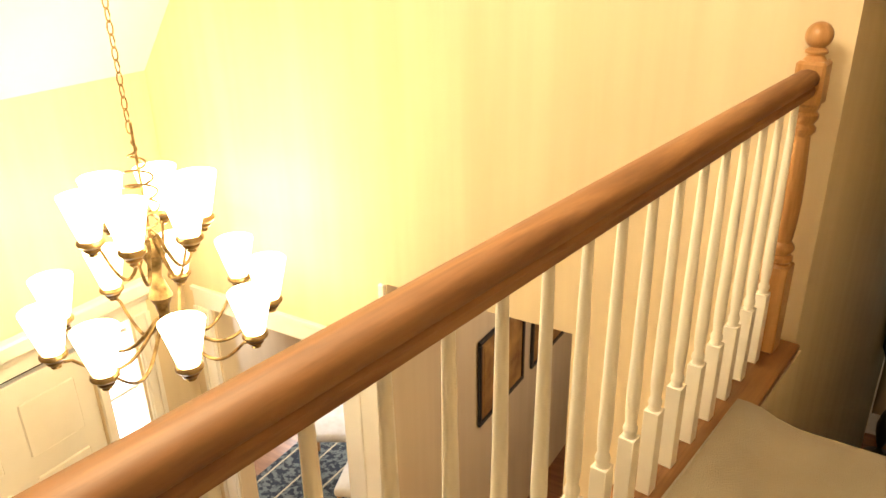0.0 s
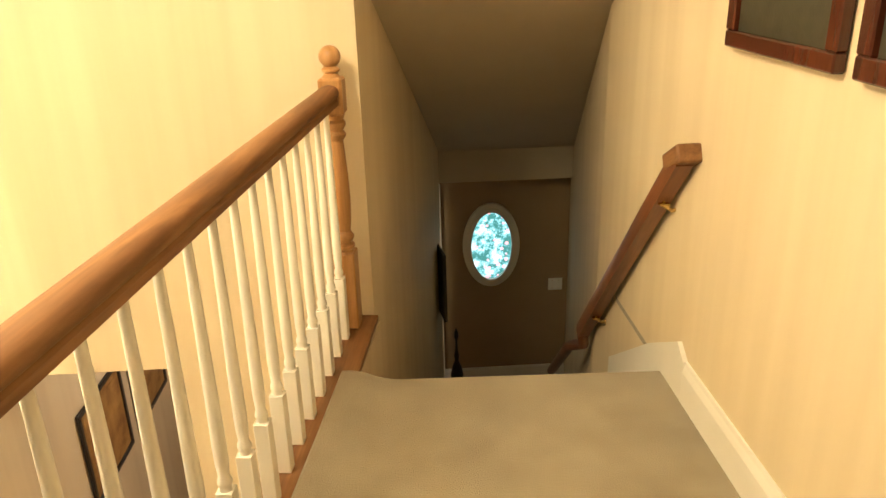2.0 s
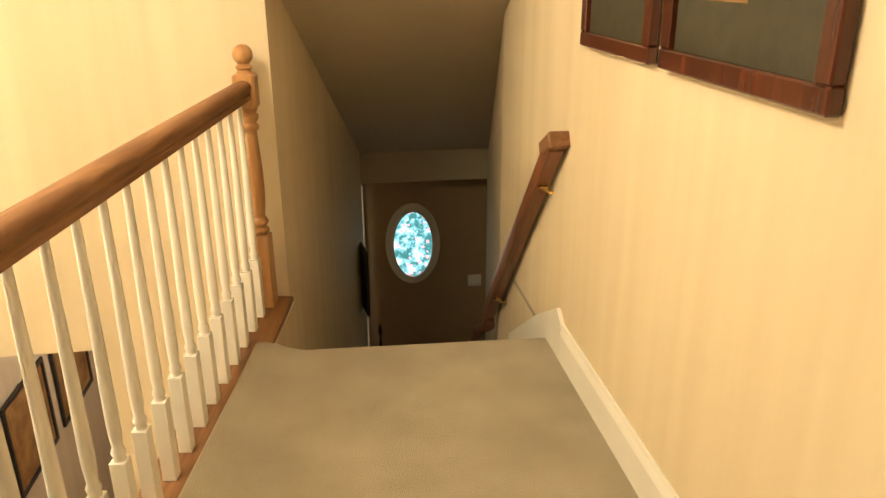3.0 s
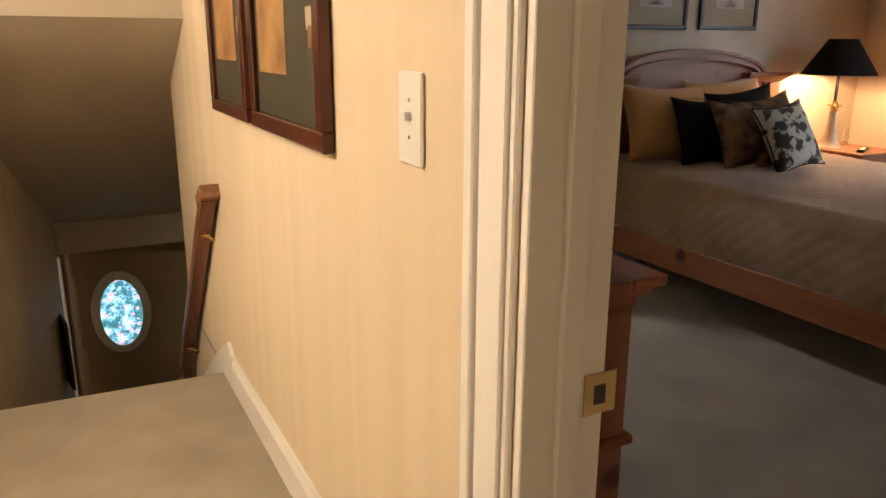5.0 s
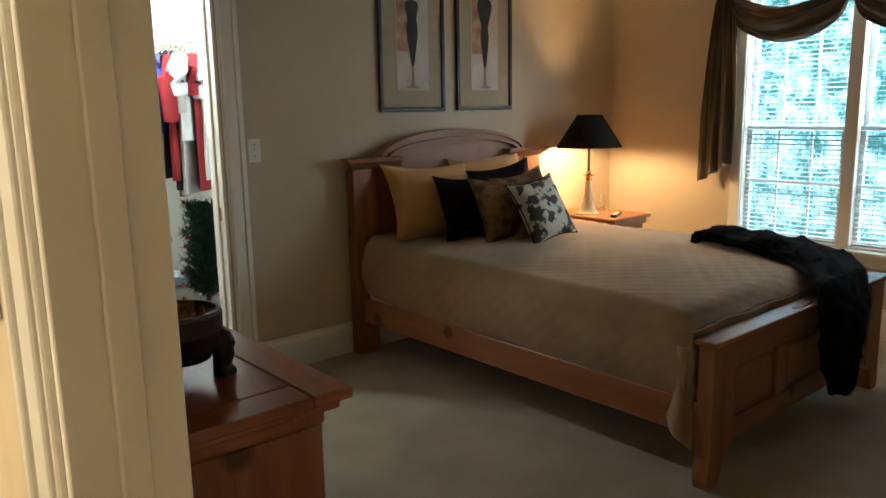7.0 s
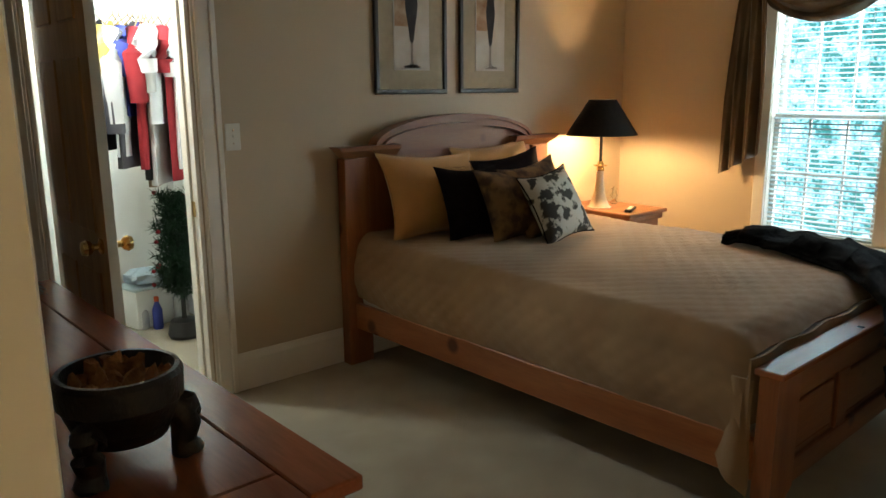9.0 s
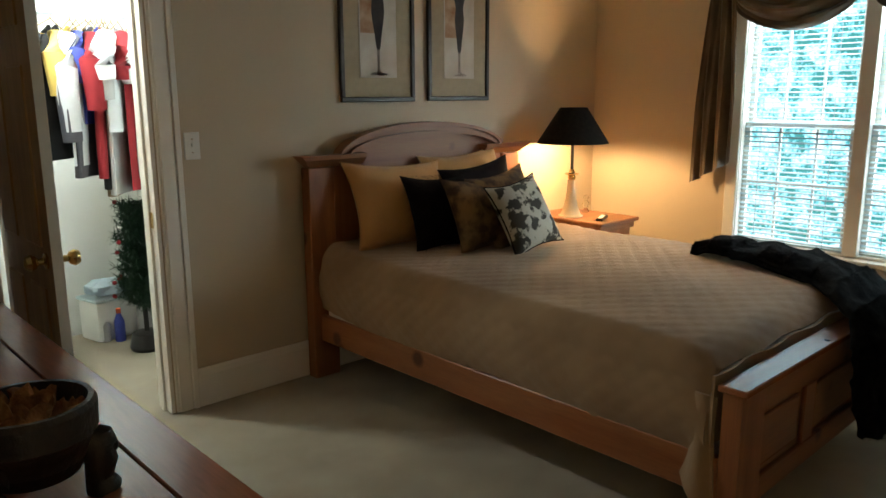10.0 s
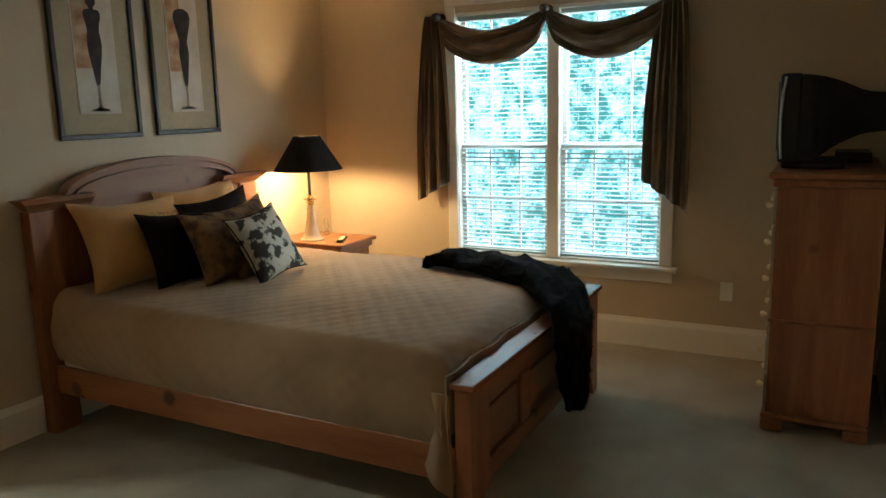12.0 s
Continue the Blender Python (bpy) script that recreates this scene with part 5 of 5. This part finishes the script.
def cloth_mat(name, c):
    return surface(name, tuple(v * 0.85 for v in c), c, 0.85, 9, bump=0.35, fine=160)


def garment(label, y, z_low, material, sleeve=True, w=0.56, dx=0.0):
    root = thing("hanging_shirt", label, "shirt", pose(y, SX0, SZ - 0.06, 0, 0, 56 + random.uniform(-7, 7)), "clothes in the closet")
    part("hanger", tube([(0, 0, 0.012), (0.012, 0, 0.0), (0.0, 0, -0.03), (-w * 0.45, 0, -0.11), (w * 0.45, 0, -0.11), (0, 0, -0.03)], 0.003, 5), BRASS, root, "wire hanger")
    h = z_low - (SZ - 0.06)
    seed = random.random() * 20

    def body(u, v):
        a = 2 * math.pi * u
        half = w / 2 * (0.55 + 0.45 * min(1, v * 5)) * (1 + 0.05 * v)
        thick = 0.035 * (0.5 + 0.5 * min(1, v * 4)) * (1 + 0.5 * noise.noise((u * 6, v * 3, seed)))
        z = -0.05 - 0.10 * abs(math.cos(a)) * (1 - v) + (h + 0.05) * v
        return (half * math.cos(a), thick * math.sin(a) + 0.01 * math.sin(u * 25 + seed), z)
    part("body", sheet(body, 30, 16), material, root, smooth=True)
    if sleeve:
        L = sleeve if isinstance(sleeve, float) else 0.5
        for s in (-1, 1):
            part("sleeve", tube([(s * w * 0.42, 0.0, -0.12), (s * w * 0.55, 0.008, -0.12 - L * 0.35), (s * w * 0.57, 0.0, -0.12 - L * 0.7), (s * w * 0.55, 0.0, -0.12 - L)], [0.05, 0.06, 0.05, 0.045], 10), material, root, smooth=True)
    return root


random.seed(3)
cl_black, cl_white, cl_red = cloth_mat("black_cloth", (0.012, 0.012, 0.014)), cloth_mat("white_cloth", (0.72, 0.74, 0.78)), cloth_mat("red_cloth", (0.28, 0.012, 0.02))
cl_pale = cloth_mat("pale_grey_cloth", (0.50, 0.50, 0.50))
cl_grey, cl_yellow, cl_blue, cl_khaki = cloth_mat("grey_cloth", (0.09, 0.09, 0.11)), cloth_mat("yellow_cloth", (0.7, 0.5, 0.12)), cloth_mat("blue_cloth", (0.06, 0.08, 0.4)), cloth_mat("khaki_cloth", (0.22, 0.16, 0.09))
for lab, y, low, mat_, sl, wide in (("black suit jacket at the end of the rod", 2.355, 1.13, cl_black, 0.58, 0.60), ("yellow shirt on a hanger", 2.445, 1.33, cl_yellow, 0.28, 0.42), ("white blouse on a hanger", 2.475, 1.10, cl_white, 0.45, 0.46),
                                    ("dark grey jacket on a hanger", 2.52, 1.04, cl_grey, 0.5, 0.50), ("blue shirt on a hanger", 2.545, 1.30, cl_blue, 0.22, 0.40), ("red blouse on a hanger", 2.575, 1.03, cl_red, 0.35, 0.46), ("black trousers folded over a hanger", 2.60, 0.97, cl_black, False, 0.40),
                                    ("khaki trousers on a hanger", 2.615, 0.93, cl_khaki, False, 0.36), ("pale grey long shirt", 2.645, 0.94, cl_pale, 0.3, 0.48), ("white short-sleeved shirt on a hanger", 2.68, 1.26, cl_white, 0.2, 0.58),
                                    ("dark red shirt on a hanger", 2.745, 0.96, cl_red, 0.2, 0.50), ("white shirt against the closet wall", 2.775, 1.02, cl_white, 0.22, 0.50)):
    garment(lab, y, low, mat_, sl, wide)

tree = thing("christmas_tree", "small artificial green tree with red berries standing in the closet", "artificial tree", pose(2.73, 3.55, 0.002))
part("stem", tube([(0, 0, 0), (0, 0, 0.82)], 0.014, 8), BLACK, tree)
rnd = random.Random(8)
bm, bm2 = bmesh.new(), bmesh.new()
for k in range(260):
    z = 0.26 + 0.56 * rnd.random()
    a = rnd.uniform(0, 6.28)
    L = 0.135 * (1.1 - (z - 0.3) * 0.5) * rnd.uniform(0.7, 1.1)
    tip = Vector((math.cos(a) * L, math.sin(a) * L, z + 0.05))
    base = Vector((0, 0, z - 0.03))
    for j in range(34):
        p = base.lerp(tip, 0.15 + 0.85 * j / 34)
        d = Vector((rnd.uniform(-1, 1), rnd.uniform(-1, 1), rnd.uniform(-0.6, 1))).normalized() * 0.055
        s = d.cross(Vector((0.3, 0.5, 0.8))).normalized() * 0.0042
        bm.faces.new([bm.verts.new(p - s), bm.verts.new(p + s), bm.verts.new(p + d)])
    if k % 16 == 0:
        own = bmesh.new()
        bmesh.ops.create_icosphere(own, subdivisions=1, radius=0.014)
        merge(bm2, own, Matrix.Translation(tip))
tagged(part("needles", bm, LEAF, tree), kind="stuff")
tagged(part("berries", bm2, cl_red, tree, smooth=True), kind="stuff")
part("foot", lathe([(0.09, 0), (0.1, 0.02), (0.08, 0.1), (0.02, 0.11)], 16), BLACK, tree, smooth=True)

bx = thing("storage_box", "clear plastic storage box with a paper towel pack on it", "storage box", pose(2.66, 3.95, 0.002, 0, 0, 12))
bm = box(-0.13, 0.13, -0.1, 0.1, 0.0, 0.24, 0.02, seg=2)
part("box", bm, WHITE, bx, smooth=True)
part("lid", box(-0.14, 0.14, -0.11, 0.11, 0.241, 0.26, 0.006), SLAT, bx)
pk = thing("plastic_bag", "crumpled pale blue plastic bag on the storage box", "bag", pose(2.66, 3.93, 0.264))


def bag(u, v):
    a, b = 2 * math.pi * u, math.pi * v
    r = 0.12 + 0.05 * noise.noise((math.cos(a) * 2, math.sin(a) * 2, v * 4))
    return (r * math.sin(b) * math.cos(a), r * 0.8 * math.sin(b) * math.sin(a), 0.05 - 0.05 * math.cos(b) + 0.02 * noise.noise((u * 9, v * 9, 1)) * math.sin(b))


part("bag", sheet(bag, 26, 16), cloth_mat("bag_plastic", (0.55, 0.68, 0.8)), pk, smooth=True)


def bottle(label, m, mat_, cap_mat, h=0.2, r=0.035):
    root = thing("cleaning_bottle", label, "bottle", m)
    part("bottle", lathe([(r * 0.9, 0), (r, 0.01), (r, h * 0.6), (r * 0.45, h * 0.82), (r * 0.4, h * 0.86)], 16), mat_, root, smooth=True)
    part("cap", lathe([(r * 0.48, h * 0.862), (r * 0.48, h), (0, h * 1.01)], 12), cap_mat, root, smooth=True)


bottle("blue spray can with an orange cap on the closet floor", pose(2.665, 3.80, 0.002), cl_blue, cloth_mat("orange_cap", (0.7, 0.12, 0.03)), 0.2, 0.03)
bottle("white spray bottle on the closet floor", pose(2.83, 3.84, 0.002), cl_pale, PLASTIC, 0.27, 0.045)
bottle("white bottle on the closet floor", pose(2.60, 3.86, 0.002), cl_pale, PLASTIC, 0.17, 0.035)
